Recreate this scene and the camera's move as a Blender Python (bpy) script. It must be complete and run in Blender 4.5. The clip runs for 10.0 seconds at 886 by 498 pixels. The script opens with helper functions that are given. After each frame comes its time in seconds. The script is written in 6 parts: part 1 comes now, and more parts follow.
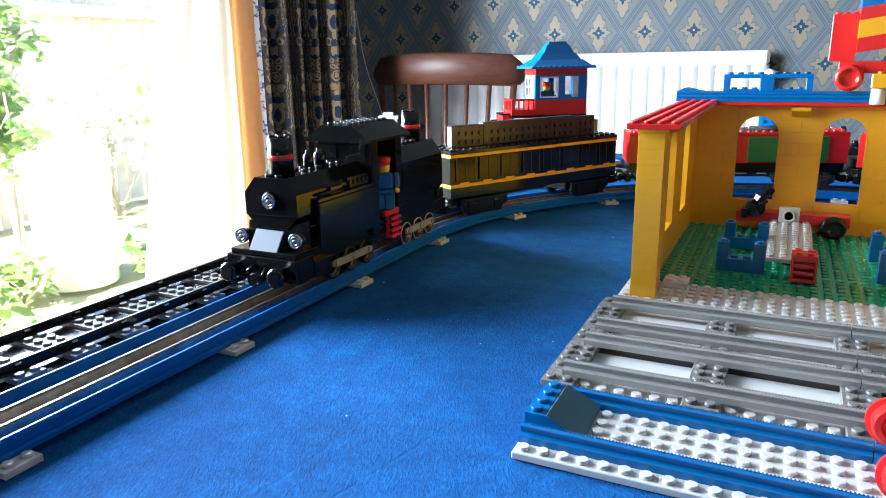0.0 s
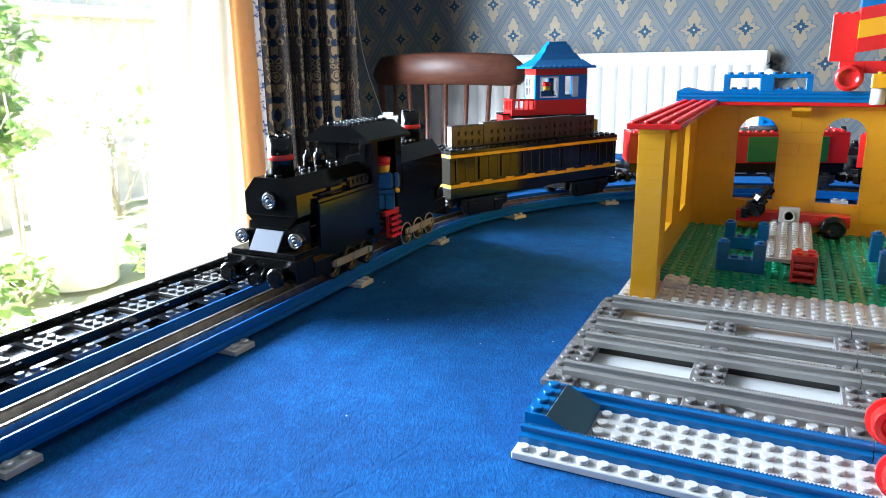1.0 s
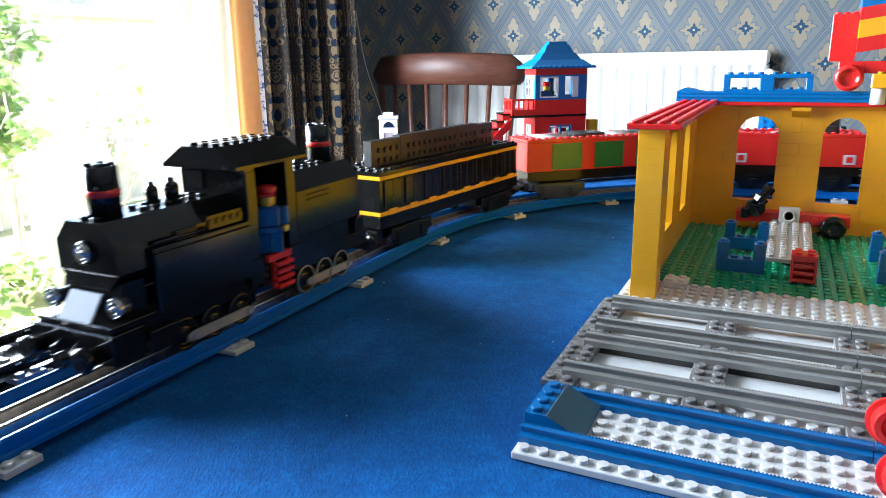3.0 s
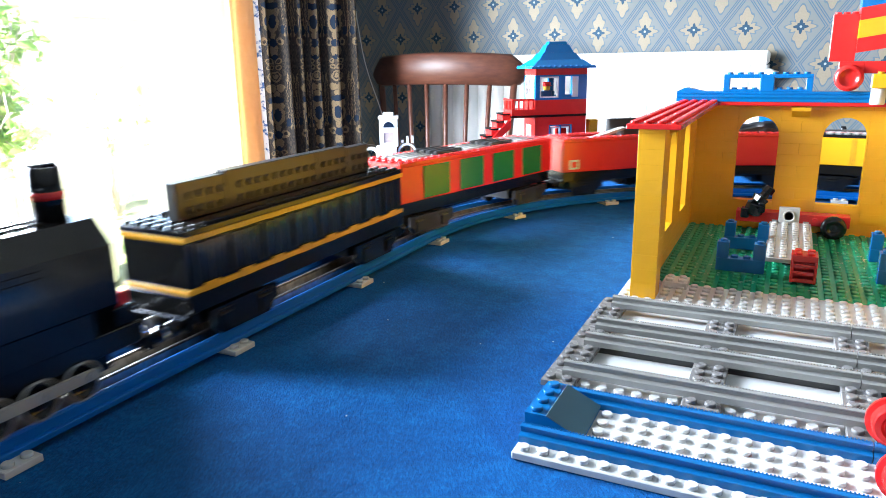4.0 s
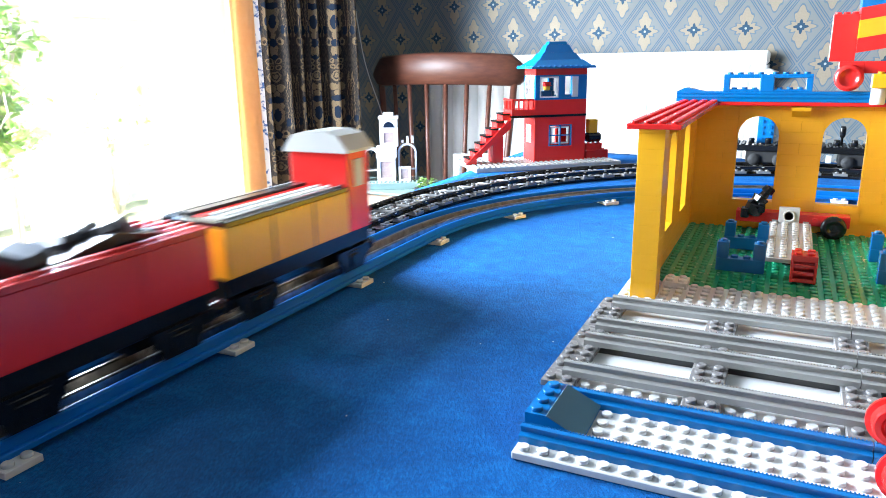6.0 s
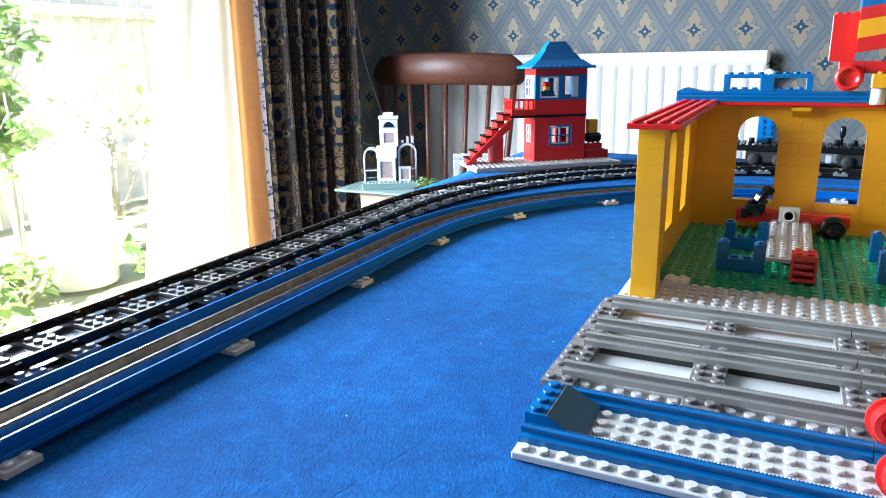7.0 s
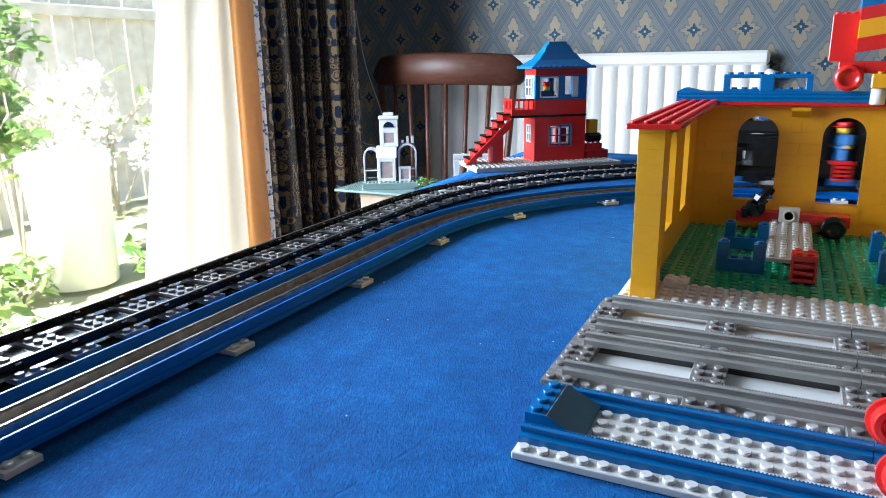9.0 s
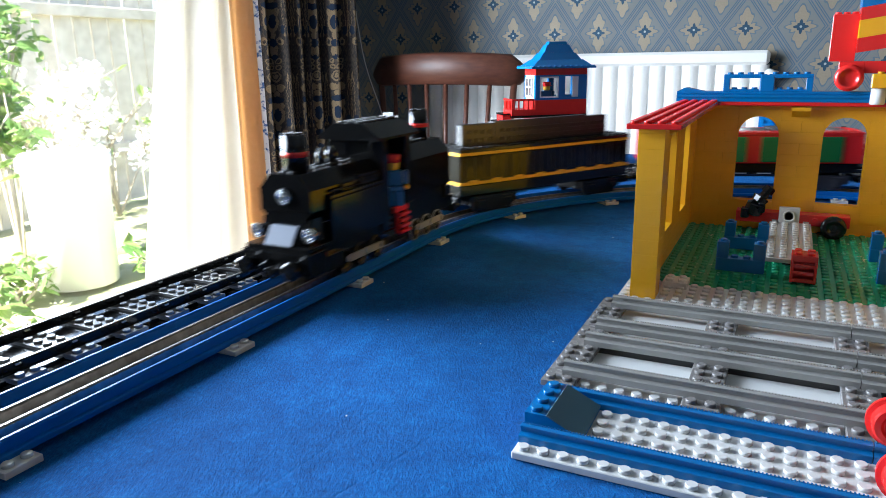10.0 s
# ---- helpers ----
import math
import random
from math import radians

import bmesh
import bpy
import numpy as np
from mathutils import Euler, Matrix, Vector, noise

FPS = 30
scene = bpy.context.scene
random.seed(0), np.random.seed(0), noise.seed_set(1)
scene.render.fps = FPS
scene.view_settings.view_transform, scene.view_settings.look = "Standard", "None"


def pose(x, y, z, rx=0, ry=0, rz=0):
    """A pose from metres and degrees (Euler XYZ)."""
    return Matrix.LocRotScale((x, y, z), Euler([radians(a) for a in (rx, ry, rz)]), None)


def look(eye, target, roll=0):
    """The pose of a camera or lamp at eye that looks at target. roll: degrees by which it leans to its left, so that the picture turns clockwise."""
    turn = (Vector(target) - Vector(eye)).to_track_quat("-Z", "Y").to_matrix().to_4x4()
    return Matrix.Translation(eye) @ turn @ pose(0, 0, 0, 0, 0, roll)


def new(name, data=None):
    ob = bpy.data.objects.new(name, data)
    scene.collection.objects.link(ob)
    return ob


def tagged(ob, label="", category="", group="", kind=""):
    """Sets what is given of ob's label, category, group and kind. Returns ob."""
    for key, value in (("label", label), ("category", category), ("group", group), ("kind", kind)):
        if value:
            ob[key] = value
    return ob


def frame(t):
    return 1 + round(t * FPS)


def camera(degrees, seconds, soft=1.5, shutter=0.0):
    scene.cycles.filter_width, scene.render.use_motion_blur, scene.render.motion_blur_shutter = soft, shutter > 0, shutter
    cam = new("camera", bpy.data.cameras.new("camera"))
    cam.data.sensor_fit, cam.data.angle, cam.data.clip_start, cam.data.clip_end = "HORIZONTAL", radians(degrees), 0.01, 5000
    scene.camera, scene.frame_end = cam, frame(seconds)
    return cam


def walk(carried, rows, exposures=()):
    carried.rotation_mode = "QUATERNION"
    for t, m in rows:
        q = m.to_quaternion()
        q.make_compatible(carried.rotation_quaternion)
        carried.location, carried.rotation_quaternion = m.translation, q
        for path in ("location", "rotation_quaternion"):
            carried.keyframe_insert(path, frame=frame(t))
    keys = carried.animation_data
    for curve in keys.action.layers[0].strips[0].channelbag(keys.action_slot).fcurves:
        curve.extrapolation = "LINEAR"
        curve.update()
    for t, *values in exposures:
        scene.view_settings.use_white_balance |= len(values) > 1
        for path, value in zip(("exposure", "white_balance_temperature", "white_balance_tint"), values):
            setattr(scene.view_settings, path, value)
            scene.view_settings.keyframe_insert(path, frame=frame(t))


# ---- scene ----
cam = camera(64.63, 10.0, soft=0.9, shutter=0.5)
EYE = Vector((0.0863, -0.2341, 0.1540))
YAW, PITCH = -0.4560, -0.2630
AIM = EYE + Vector((math.sin(YAW) * math.cos(PITCH), math.cos(YAW) * math.cos(PITCH), math.sin(PITCH)))
VIEW = look(EYE, AIM, -1.0)
walk(cam, [(0, VIEW), (10, VIEW)],
     exposures=[(0, 3.5, 6050, 10), (2.7, 3.6, 6050, 10), (3.8, 4.1, 6150, 10), (4.5, 4.3, 6150, 10), (5.6, 4.3, 6150, 10),
                (6.8, 3.5, 6050, 10), (7.5, 3.1, 6050, 10), (8.0, 2.95, 6050, 10), (9.4, 2.9, 6050, 10), (10, 3.0, 6050, 10)])

# ---- light: overcast-bright garden side, sun high over the garden, one wide glazed door ----
SUN = Vector((-0.075, -0.72, 0.66)).normalized()
world = bpy.data.worlds.new("sky")
scene.world = world
world.use_nodes = True
wn = world.node_tree.nodes
sky = wn.new("ShaderNodeTexSky")
sky.sky_type = "NISHITA"
sky.sun_disc = False
sky.sun_elevation = math.asin(SUN.z)
sky.sun_rotation = math.atan2(SUN.x, SUN.y)
world.node_tree.links.new(sky.outputs[0], wn["Background"].inputs[0])
wn["Background"].inputs[1].default_value = 0.085
sun = new("sun", bpy.data.lights.new("sun", "SUN"))
sun.data.energy, sun.data.angle, sun.data.color = 5.0, radians(0.6), (1.0, 0.95, 0.87)
sun.matrix_world = look(SUN * 20, (0, 0, 0))
# daylight entering by the garden door
door_light = new("door_daylight", bpy.data.lights.new("door_daylight", "AREA"))
door_light.data.shape, door_light.data.size, door_light.data.size_y = "RECTANGLE", 1.0, 0.80
door_light.data.energy, door_light.data.color = 8.6, (0.87, 0.965, 1.05)
door_light.data.spread = radians(157)
door_light.matrix_world = look((-1.25, 0.16, 0.36), (0.6, 0.34, -0.50))


# ---- materials ----
class Nodes:
    """A material and short words for its nodes."""

    def __init__(self, name, rough=0.5, metal=0.0, spec=0.5):
        self.m = bpy.data.materials.new(name)
        self.m.use_nodes = True
        self.t = self.m.node_tree
        self.b = self.t.nodes["Principled BSDF"]
        self.b.inputs["Roughness"].default_value = rough
        self.b.inputs["Metallic"].default_value = metal
        self.b.inputs["Specular IOR Level"].default_value = spec

    def put(self, socket, v):
        if isinstance(v, (int, float)):
            socket.default_value = v
        elif isinstance(v, tuple):
            socket.default_value = (*v, 1.0) if len(v) == 3 and socket.type == "RGBA" else v
        else:
            self.t.links.new(v, socket)

    def f(self, op, a, b=0.0, c=0.0):
        n = self.t.nodes.new("ShaderNodeMath")
        n.operation = op
        for s, v in zip(n.inputs, (a, b, c)):
            self.put(s, v)
        return n.outputs[0]

    def place(self, kind="Object"):
        return self.t.nodes.new("ShaderNodeTexCoord").outputs[kind]

    def world(self):
        return self.t.nodes.new("ShaderNodeNewGeometry").outputs["Position"]

    def split(self, v):
        n = self.t.nodes.new("ShaderNodeSeparateXYZ")
        self.put(n.inputs[0], v)
        return n.outputs

    def join(self, x, y, z):
        n = self.t.nodes.new("ShaderNodeCombineXYZ")
        for s, v in zip(n.inputs, (x, y, z)):
            self.put(s, v)
        return n.outputs[0]

    def noise(self, v, scale, detail=3.0, rough=0.55):
        n = self.t.nodes.new("ShaderNodeTexNoise")
        self.put(n.inputs["Vector"], v)
        n.inputs["Scale"].default_value, n.inputs["Detail"].default_value = scale, detail
        n.inputs["Roughness"].default_value = rough
        return n.outputs["Fac"]

    def voronoi(self, v, scale):
        n = self.t.nodes.new("ShaderNodeTexVoronoi")
        self.put(n.inputs["Vector"], v)
        n.inputs["Scale"].default_value = scale
        return n.outputs["Distance"]

    def ramp(self, fac, *stops):
        n = self.t.nodes.new("ShaderNodeValToRGB")
        self.put(n.inputs[0], fac)
        e = n.color_ramp.elements
        while len(e) < len(stops):
            e.new(0.5)
        for el, (at, col) in zip(e, stops):
            el.position = at
            el.color = (*col, 1.0) if isinstance(col, tuple) else (col, col, col, 1.0)
        return n.outputs[0]

    def mix(self, fac, a, b):
        n = self.t.nodes.new("ShaderNodeMix")
        n.data_type = "RGBA"
        self.put(n.inputs[0], fac)
        self.put(n.inputs[6], a)
        self.put(n.inputs[7], b)
        return n.outputs[2]

    def bump(self, height, strength, distance):
        n = self.t.nodes.new("ShaderNodeBump")
        n.inputs["Strength"].default_value, n.inputs["Distance"].default_value = strength, distance
        self.put(n.inputs["Height"], height)
        self.t.links.new(n.outputs[0], self.b.inputs["Normal"])

    def base(self, v):
        self.put(self.b.inputs["Base Color"], v)
        return self

    def rough(self, v):
        self.put(self.b.inputs["Roughness"], v)
        return self


def plastic(name, col, rough=0.20, wear=0.07, wave=0.12):
    """Moulded toy plastic: piece-to-piece tint, faint dust and handling marks."""
    n = Nodes(name, rough)
    o = n.place()
    tint = n.t.nodes.new("ShaderNodeObjectInfo").outputs["Random"]
    dust = n.noise(o, 140, 5, 0.65)
    fine = n.noise(o, 900, 2)
    dark = tuple(c * (1 - wear) for c in col)
    pale = tuple(min(1, c * (1 + wear * 0.6) + 0.006) for c in col)
    n.base(n.mix(n.f("ADD", n.f("MULTIPLY", dust, 0.7), n.f("MULTIPLY", tint, 0.3)), dark, pale))
    n.rough(n.f("ADD", n.f("MULTIPLY", dust, 0.10), rough - 0.03))
    n.bump(n.f("ADD", n.f("MULTIPLY", n.noise(o, 160, 2), 1.0), n.f("MULTIPLY", fine, 0.15)), wave, 0.0006)
    return n.m


YELLOW = plastic("yellow_plastic", (0.74, 0.365, 0.009))
RED = plastic("red_plastic", (0.62, 0.016, 0.013))
BLUE = plastic("blue_plastic", (0.003, 0.125, 0.36))
RAILBLUE = plastic("rail_blue_plastic", (0.0015, 0.105, 0.41), 0.36)
RAILBLUE.node_tree.nodes["Principled BSDF"].inputs["Specular IOR Level"].default_value = 0.18
BLACK = plastic("black_plastic", (0.0045, 0.0045, 0.0045), 0.11, 0.07, 0.05)
BLACK.node_tree.nodes["Principled BSDF"].inputs["Specular IOR Level"].default_value = 0.36
GREEN = plastic("green_plastic", (0.008, 0.31, 0.145), 0.24)
DKGREEN = plastic("door_green_plastic", (0.01, 0.16, 0.035))
WHITE = plastic("white_plastic", (0.60, 0.60, 0.59))
OLDWHITE = plastic("aged_white_plastic", (0.58, 0.57, 0.54))
GREY = plastic("grey_plastic", (0.27, 0.265, 0.255))
DULL = plastic("dull_grey_plastic", (0.19, 0.18, 0.175), 0.25)
LTGREY = plastic("light_grey_plastic", (0.44, 0.44, 0.42))
DKGREY = plastic("dark_grey_plastic", (0.036, 0.035, 0.036), 0.11)
SLEEP = plastic("sleeper_grey_plastic", (0.155, 0.152, 0.15), 0.24, 0.07, 0.05)
SLOPE = plastic("dusty_slope_plastic", (0.035, 0.12, 0.175), 0.62)
PINK = plastic("rosy_pane_plastic", (0.36, 0.27, 0.25), 0.25)
FROST = plastic("frosted_clear_plastic", (0.50, 0.50, 0.50), 0.15)
COAL = plastic("coal_grey_plastic", (0.019, 0.019, 0.021), 0.3)
RODGREY = plastic("rod_grey_plastic", (0.33, 0.32, 0.29))
MATT = plastic("matt_black_plastic", (0.006, 0.006, 0.006), 0.75)
SKIN = plastic("yellow_doll_plastic", (0.80, 0.45, 0.03))
DOLLBLUE = plastic("blue_doll_plastic", (0.003, 0.085, 0.25), 0.33)
SHEET = plastic("white_sheet", (0.62, 0.63, 0.63), 0.35)


def clear(name, col=(1, 1, 1), rough=0.03):
    n = Nodes(name, rough)
    n.b.inputs["Transmission Weight"].default_value = 1.0
    n.b.inputs["IOR"].default_value = 1.45
    n.base(col)
    return n.m


LENS = Nodes("lens_plastic", 0.12, 0.85, 0.5).base((0.42, 0.43, 0.45)).m
steel = Nodes("conductor_steel", 0.42, 1.0)
steel.base(steel.ramp(steel.noise(steel.place(), 120), (0.3, (0.13, 0.115, 0.10)), (0.7, (0.25, 0.23, 0.205))))
STEEL = steel.m

# heavy blue tablecloth: short nap, brushed blotches, lint
cl = Nodes("blue_tablecloth", 0.95, 0.0, 0.15)
pos = cl.world()
blot = cl.noise(pos, 11, 5, 0.6)
cx_, cy_, cz_ = cl.split(pos)
nap = cl.noise(cl.join(cl.f("MULTIPLY", cl.f("ADD", cx_, cl.f("MULTIPLY", cy_, 0.4)), 1.7), cl.f("MULTIPLY", cy_, 0.8), cz_), 420, 4, 0.8)
mott = cl.noise(pos, 70, 4, 0.7)
cloth_col = cl.ramp(cl.f("ADD", cl.f("MULTIPLY", blot, 0.25), cl.f("ADD", cl.f("MULTIPLY", mott, 0.27), cl.f("MULTIPLY", nap, 0.48))),
                    (0.36, (0.0010, 0.040, 0.150)), (0.5, (0.0015, 0.080, 0.280)), (0.66, (0.006, 0.165, 0.49)))
lint = cl.f("LESS_THAN", cl.voronoi(pos, 75), 0.055)
lint = cl.f("MULTIPLY", lint, cl.f("GREATER_THAN", cl.noise(pos, 33, 1), 0.60))
cl.base(cl.mix(lint, cloth_col, (0.45, 0.5, 0.55)))
creases = 0.0
for ax, ay, nx, ny in ((-0.078, -0.064, 0.994, -0.109), (-0.0498, -0.0514, 0.971, -0.238), (-0.020, -0.040, 0.955, -0.296)):
    off = cl.f("ADD", cl.f("MULTIPLY", cl.f("SUBTRACT", cx_, ax), nx), cl.f("MULTIPLY", cl.f("SUBTRACT", cy_, ay), ny))
    off = cl.f("ADD", off, cl.f("MULTIPLY", cl.f("SUBTRACT", cl.noise(pos, 9, 2), 0.5), 0.008))
    groove = cl.f("MAXIMUM", 0.0, cl.f("SUBTRACT", 1.0, cl.f("DIVIDE", cl.f("ABSOLUTE", off), 0.0011)))
    creases = cl.f("ADD", creases, cl.f("MULTIPLY", groove, cl.f("LESS_THAN", cy_, 0.03)))
cl.b.inputs["Sheen Weight"].default_value = 0.06
cl.b.inputs["Sheen Tint"].default_value = (0.25, 0.5, 1.0, 1.0)
cl.bump(cl.f("SUBTRACT", cl.f("ADD", cl.f("MULTIPLY", blot, 2.0), cl.f("ADD", mott, cl.f("MULTIPLY", nap, 1.1))), cl.f("MULTIPLY", creases, 0.22)), 0.75, 0.0022)
CLOTH = cl.m

# wallpaper: slate ground, double-line diamonds, gold fleurons and small blue asters
wp = Nodes("diamond_wallpaper", 0.6, 0.0, 0.35)
px_, py_, pz_ = wp.split(wp.world())
WU, WV = 0.1205, 0.172


def paper(n, along, up, a0, z0, wu, wv):
    u = n.f("DIVIDE", n.f("SUBTRACT", along, a0), wu)
    v = n.f("DIVIDE", n.f("SUBTRACT", up, z0), wv)
    p, q = n.f("ADD", u, v), n.f("SUBTRACT", u, v)
    sp, sq = n.f("SUBTRACT", p, n.f("ROUND", p)), n.f("SUBTRACT", q, n.f("ROUND", q))
    edge = n.f("MAXIMUM", n.f("ABSOLUTE", sp), n.f("ABSOLUTE", sq))
    lu = n.f("MULTIPLY", n.f("ADD", sp, sq), 0.5 * wu)
    lv = n.f("MULTIPLY", n.f("SUBTRACT", sp, sq), 0.5 * wv)
    r = n.f("SQRT", n.f("ADD", n.f("MULTIPLY", lu, lu), n.f("MULTIPLY", lv, lv)))
    return edge, lu, lv, r, n.f("ARCTAN2", lv, lu)


edge, lu, lv, rad, ang = paper(wp, px_, pz_, -0.270, 0.217, WU, WV)
line = wp.f("ADD", wp.f("COMPARE", edge, 0.425, 0.012), wp.f("COMPARE", edge, 0.468, 0.012))
aster = wp.f("LESS_THAN", rad, wp.f("ADD", 0.0118, wp.f("ADD", wp.f("MULTIPLY", wp.f("COSINE", wp.f("MULTIPLY", ang, 4.0)), 0.0030), wp.f("MULTIPLY", wp.f("COSINE", wp.f("MULTIPLY", ang, 8.0)), 0.0020))))
# the fleuron: lobed blot above and below the aster, with a waist
lob = wp.f("ADD", 0.030, wp.f("ADD", wp.f("MULTIPLY", wp.f("COSINE", wp.f("MULTIPLY", ang, 4.0)), 0.009),
                              wp.f("ADD", wp.f("MULTIPLY", wp.f("COSINE", wp.f("MULTIPLY", ang, 2.0)), -0.008),
                                   wp.f("MULTIPLY", wp.f("COSINE", wp.f("MULTIPLY", ang, 12.0)), 0.004))))
fleur = wp.f("LESS_THAN", rad, lob)
vein = wp.f("COMPARE", rad, lob, 0.0022)
grain = wp.noise(wp.world(), 260, 3)
soft_ = wp.noise(wp.world(), 4, 3)
ground_col = wp.mix(soft_, (0.136, 0.143, 0.143), (0.168, 0.175, 0.172))
col = wp.mix(fleur, ground_col, wp.mix(grain, (0.235, 0.20, 0.145), (0.295, 0.25, 0.185)))
col = wp.mix(wp.f("MULTIPLY", vein, 0.85), col, (0.07, 0.12, 0.17))
col = wp.mix(line, col, (0.060, 0.108, 0.155))
col = wp.mix(aster, col, (0.020, 0.058, 0.10))
col = wp.mix(wp.f("LESS_THAN", rad, 0.0028), col, (0.30, 0.34, 0.34))
wp.base(col)
wp.put(wp.b.inputs["Metallic"], wp.f("MULTIPLY", fleur, 0.4))
wp.bump(grain, 0.15, 0.0006)
PAPER = wp.m

wl = Nodes("white_emulsion", 0.85)
wl.base(wl.ramp(wl.noise(wl.world(), 6, 4), (0.3, (0.60, 0.60, 0.58)), (0.7, (0.66, 0.66, 0.64))))
EMULSION = wl.m
en = Nodes("radiator_enamel", 0.32)
en.base(en.ramp(en.noise(en.world(), 9, 3), (0.3, (0.74, 0.73, 0.70)), (0.7, (0.80, 0.79, 0.77))))
ENAMEL = en.m

wd = Nodes("dark_varnished_wood", 0.45)
o = wd.place()
ox, oy, oz = wd.split(o)
grn = wd.noise(wd.join(wd.f("MULTIPLY", ox, 6.0), wd.f("MULTIPLY", oy, 40.0), wd.f("MULTIPLY", oz, 60.0)), 2.0, 5)
wd.base(wd.ramp(grn, (0.3, (0.060, 0.018, 0.010)), (0.6, (0.095, 0.030, 0.016)), (0.8, (0.13, 0.046, 0.024))))
wd.bump(grn, 0.15, 0.001)
WOOD = wd.m
pale = Nodes("pale_board", 0.6)
pale.base(pale.ramp(pale.noise(pale.world(), 30, 4), (0.3, (0.34, 0.22, 0.15)), (0.7, (0.42, 0.29, 0.20))))
PALE = pale.m
fl = Nodes("brown_carpet", 0.95, 0.0, 0.1)
fl.base(fl.ramp(fl.noise(fl.world(), 60, 4), (0.3, (0.115, 0.10, 0.09)), (0.7, (0.19, 0.17, 0.15))))
fl.bump(fl.noise(fl.world(), 300, 2), 0.4, 0.002)
CARPET = fl.m

# curtain: navy ground with mirrored gold damask figures
cu = Nodes("navy_gold_curtain", 0.8, 0.0, 0.2)
uvx, uvy, uvz = cu.split(cu.place("UV"))
uvx, uvy = cu.f("MULTIPLY", uvx, 1.4), cu.f("MULTIPLY", uvy, 1.4)
CW, CH = 0.092, 0.300
fold_u = cu.f("MULTIPLY", cu.f("ABSOLUTE", cu.f("SUBTRACT", cu.f("FRACT", cu.f("DIVIDE", uvx, CW)), 0.5)), CW)
up_v = cu.f("MULTIPLY", cu.f("FRACT", cu.f("DIVIDE", uvy, CH)), CH)
thread = cu.noise(cu.place("UV"), 500, 2)
wob = cu.f("MULTIPLY", cu.f("SUBTRACT", cu.noise(cu.place("UV"), 75, 3, 0.7), 0.5), 0.020)


def oval(u, v, ru, rv):
    """How far out of an oval round (u, v): below one inside it."""
    du = cu.f("DIVIDE", cu.f("SUBTRACT", cu.f("ADD", fold_u, wob), u), ru)
    dv = cu.f("DIVIDE", cu.f("SUBTRACT", cu.f("ADD", up_v, wob), v), rv)
    return cu.f("SQRT", cu.f("ADD", cu.f("MULTIPLY", du, du), cu.f("MULTIPLY", dv, dv)))


def union(fields):
    out = fields[0]
    for f_ in fields[1:]:
        out = cu.f("MAXIMUM", out, f_)
    return out


# gold: rosettes, paired scrolls, a vase, palm leaves; blue: bands and hearts between them
gold = union([cu.f("COMPARE", oval(0.0, 0.280, 0.020, 0.017), 0.85, 0.16), cu.f("LESS_THAN", oval(0.0, 0.280, 0.009, 0.008), 1.0),
              cu.f("LESS_THAN", oval(0.013, 0.243, 0.014, 0.013), 1.0), cu.f("LESS_THAN", oval(0.0, 0.222, 0.012, 0.010), 1.0),
              cu.f("LESS_THAN", oval(0.012, 0.186, 0.013, 0.013), 1.0), cu.f("COMPARE", oval(0.0, 0.155, 0.023, 0.033), 0.82, 0.20),
              cu.f("LESS_THAN", oval(0.0, 0.112, 0.010, 0.014), 1.0), cu.f("COMPARE", oval(0.022, 0.092, 0.013, 0.014), 0.72, 0.26),
              cu.f("LESS_THAN", oval(0.0, 0.062, 0.016, 0.020), 1.0), cu.f("COMPARE", oval(0.014, 0.030, 0.010, 0.009), 0.75, 0.24),
              cu.f("COMPARE", oval(0.012, 0.010, 0.011, 0.009), 0.75, 0.24), cu.f("COMPARE", oval(0.040, 0.20, 0.006, 0.10), 0.8, 0.14)])
blue = union([cu.f("LESS_THAN", oval(0.0, 0.204, 0.024, 0.010), 1.0), cu.f("LESS_THAN", oval(0.0, 0.155, 0.014, 0.022), 1.0),
              cu.f("LESS_THAN", oval(0.0, 0.088, 0.014, 0.013), 1.0), cu.f("LESS_THAN", oval(0.0, 0.042, 0.012, 0.008), 1.0),
              cu.f("LESS_THAN", oval(0.034, 0.130, 0.008, 0.014), 1.0)])
veins = cu.f("GREATER_THAN", cu.f("SINE", cu.f("MULTIPLY", cu.noise(cu.join(cu.f("MULTIPLY", fold_u, 26.0), cu.f("MULTIPLY", up_v, 9.0), 0.3), 3.0, 2.0), 40.0)), 0.35)
gold = cu.f("MAXIMUM", cu.f("MULTIPLY", gold, cu.f("GREATER_THAN", thread, 0.36)), cu.f("MULTIPLY", veins, 0.22))
cloth_ground = cu.mix(blue, cu.mix(thread, (0.016, 0.013, 0.013), (0.028, 0.023, 0.021)), (0.006, 0.013, 0.028))
cu.base(cu.mix(cu.f("MULTIPLY", gold, cu.f("SUBTRACT", 1.0, blue)), cloth_ground, cu.mix(thread, (0.125, 0.084, 0.044), (0.20, 0.137, 0.074))))
cu.bump(cu.f("ADD", gold, thread), 0.2, 0.0008)
CURTAIN = cu.m
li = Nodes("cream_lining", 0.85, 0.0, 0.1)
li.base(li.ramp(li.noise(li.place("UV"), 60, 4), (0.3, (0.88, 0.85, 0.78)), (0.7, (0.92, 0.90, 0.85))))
tr = li.t.nodes.new("ShaderNodeBsdfTranslucent")
tr.inputs[0].default_value = (1.0, 0.97, 0.90, 1)
ms = li.t.nodes.new("ShaderNodeMixShader")
ms.inputs[0].default_value = 0.75
li.t.links.new(li.b.outputs[0], ms.inputs[1])
li.t.links.new(tr.outputs[0], ms.inputs[2])
li.t.links.new(ms.outputs[0], li.t.nodes["Material Output"].inputs[0])
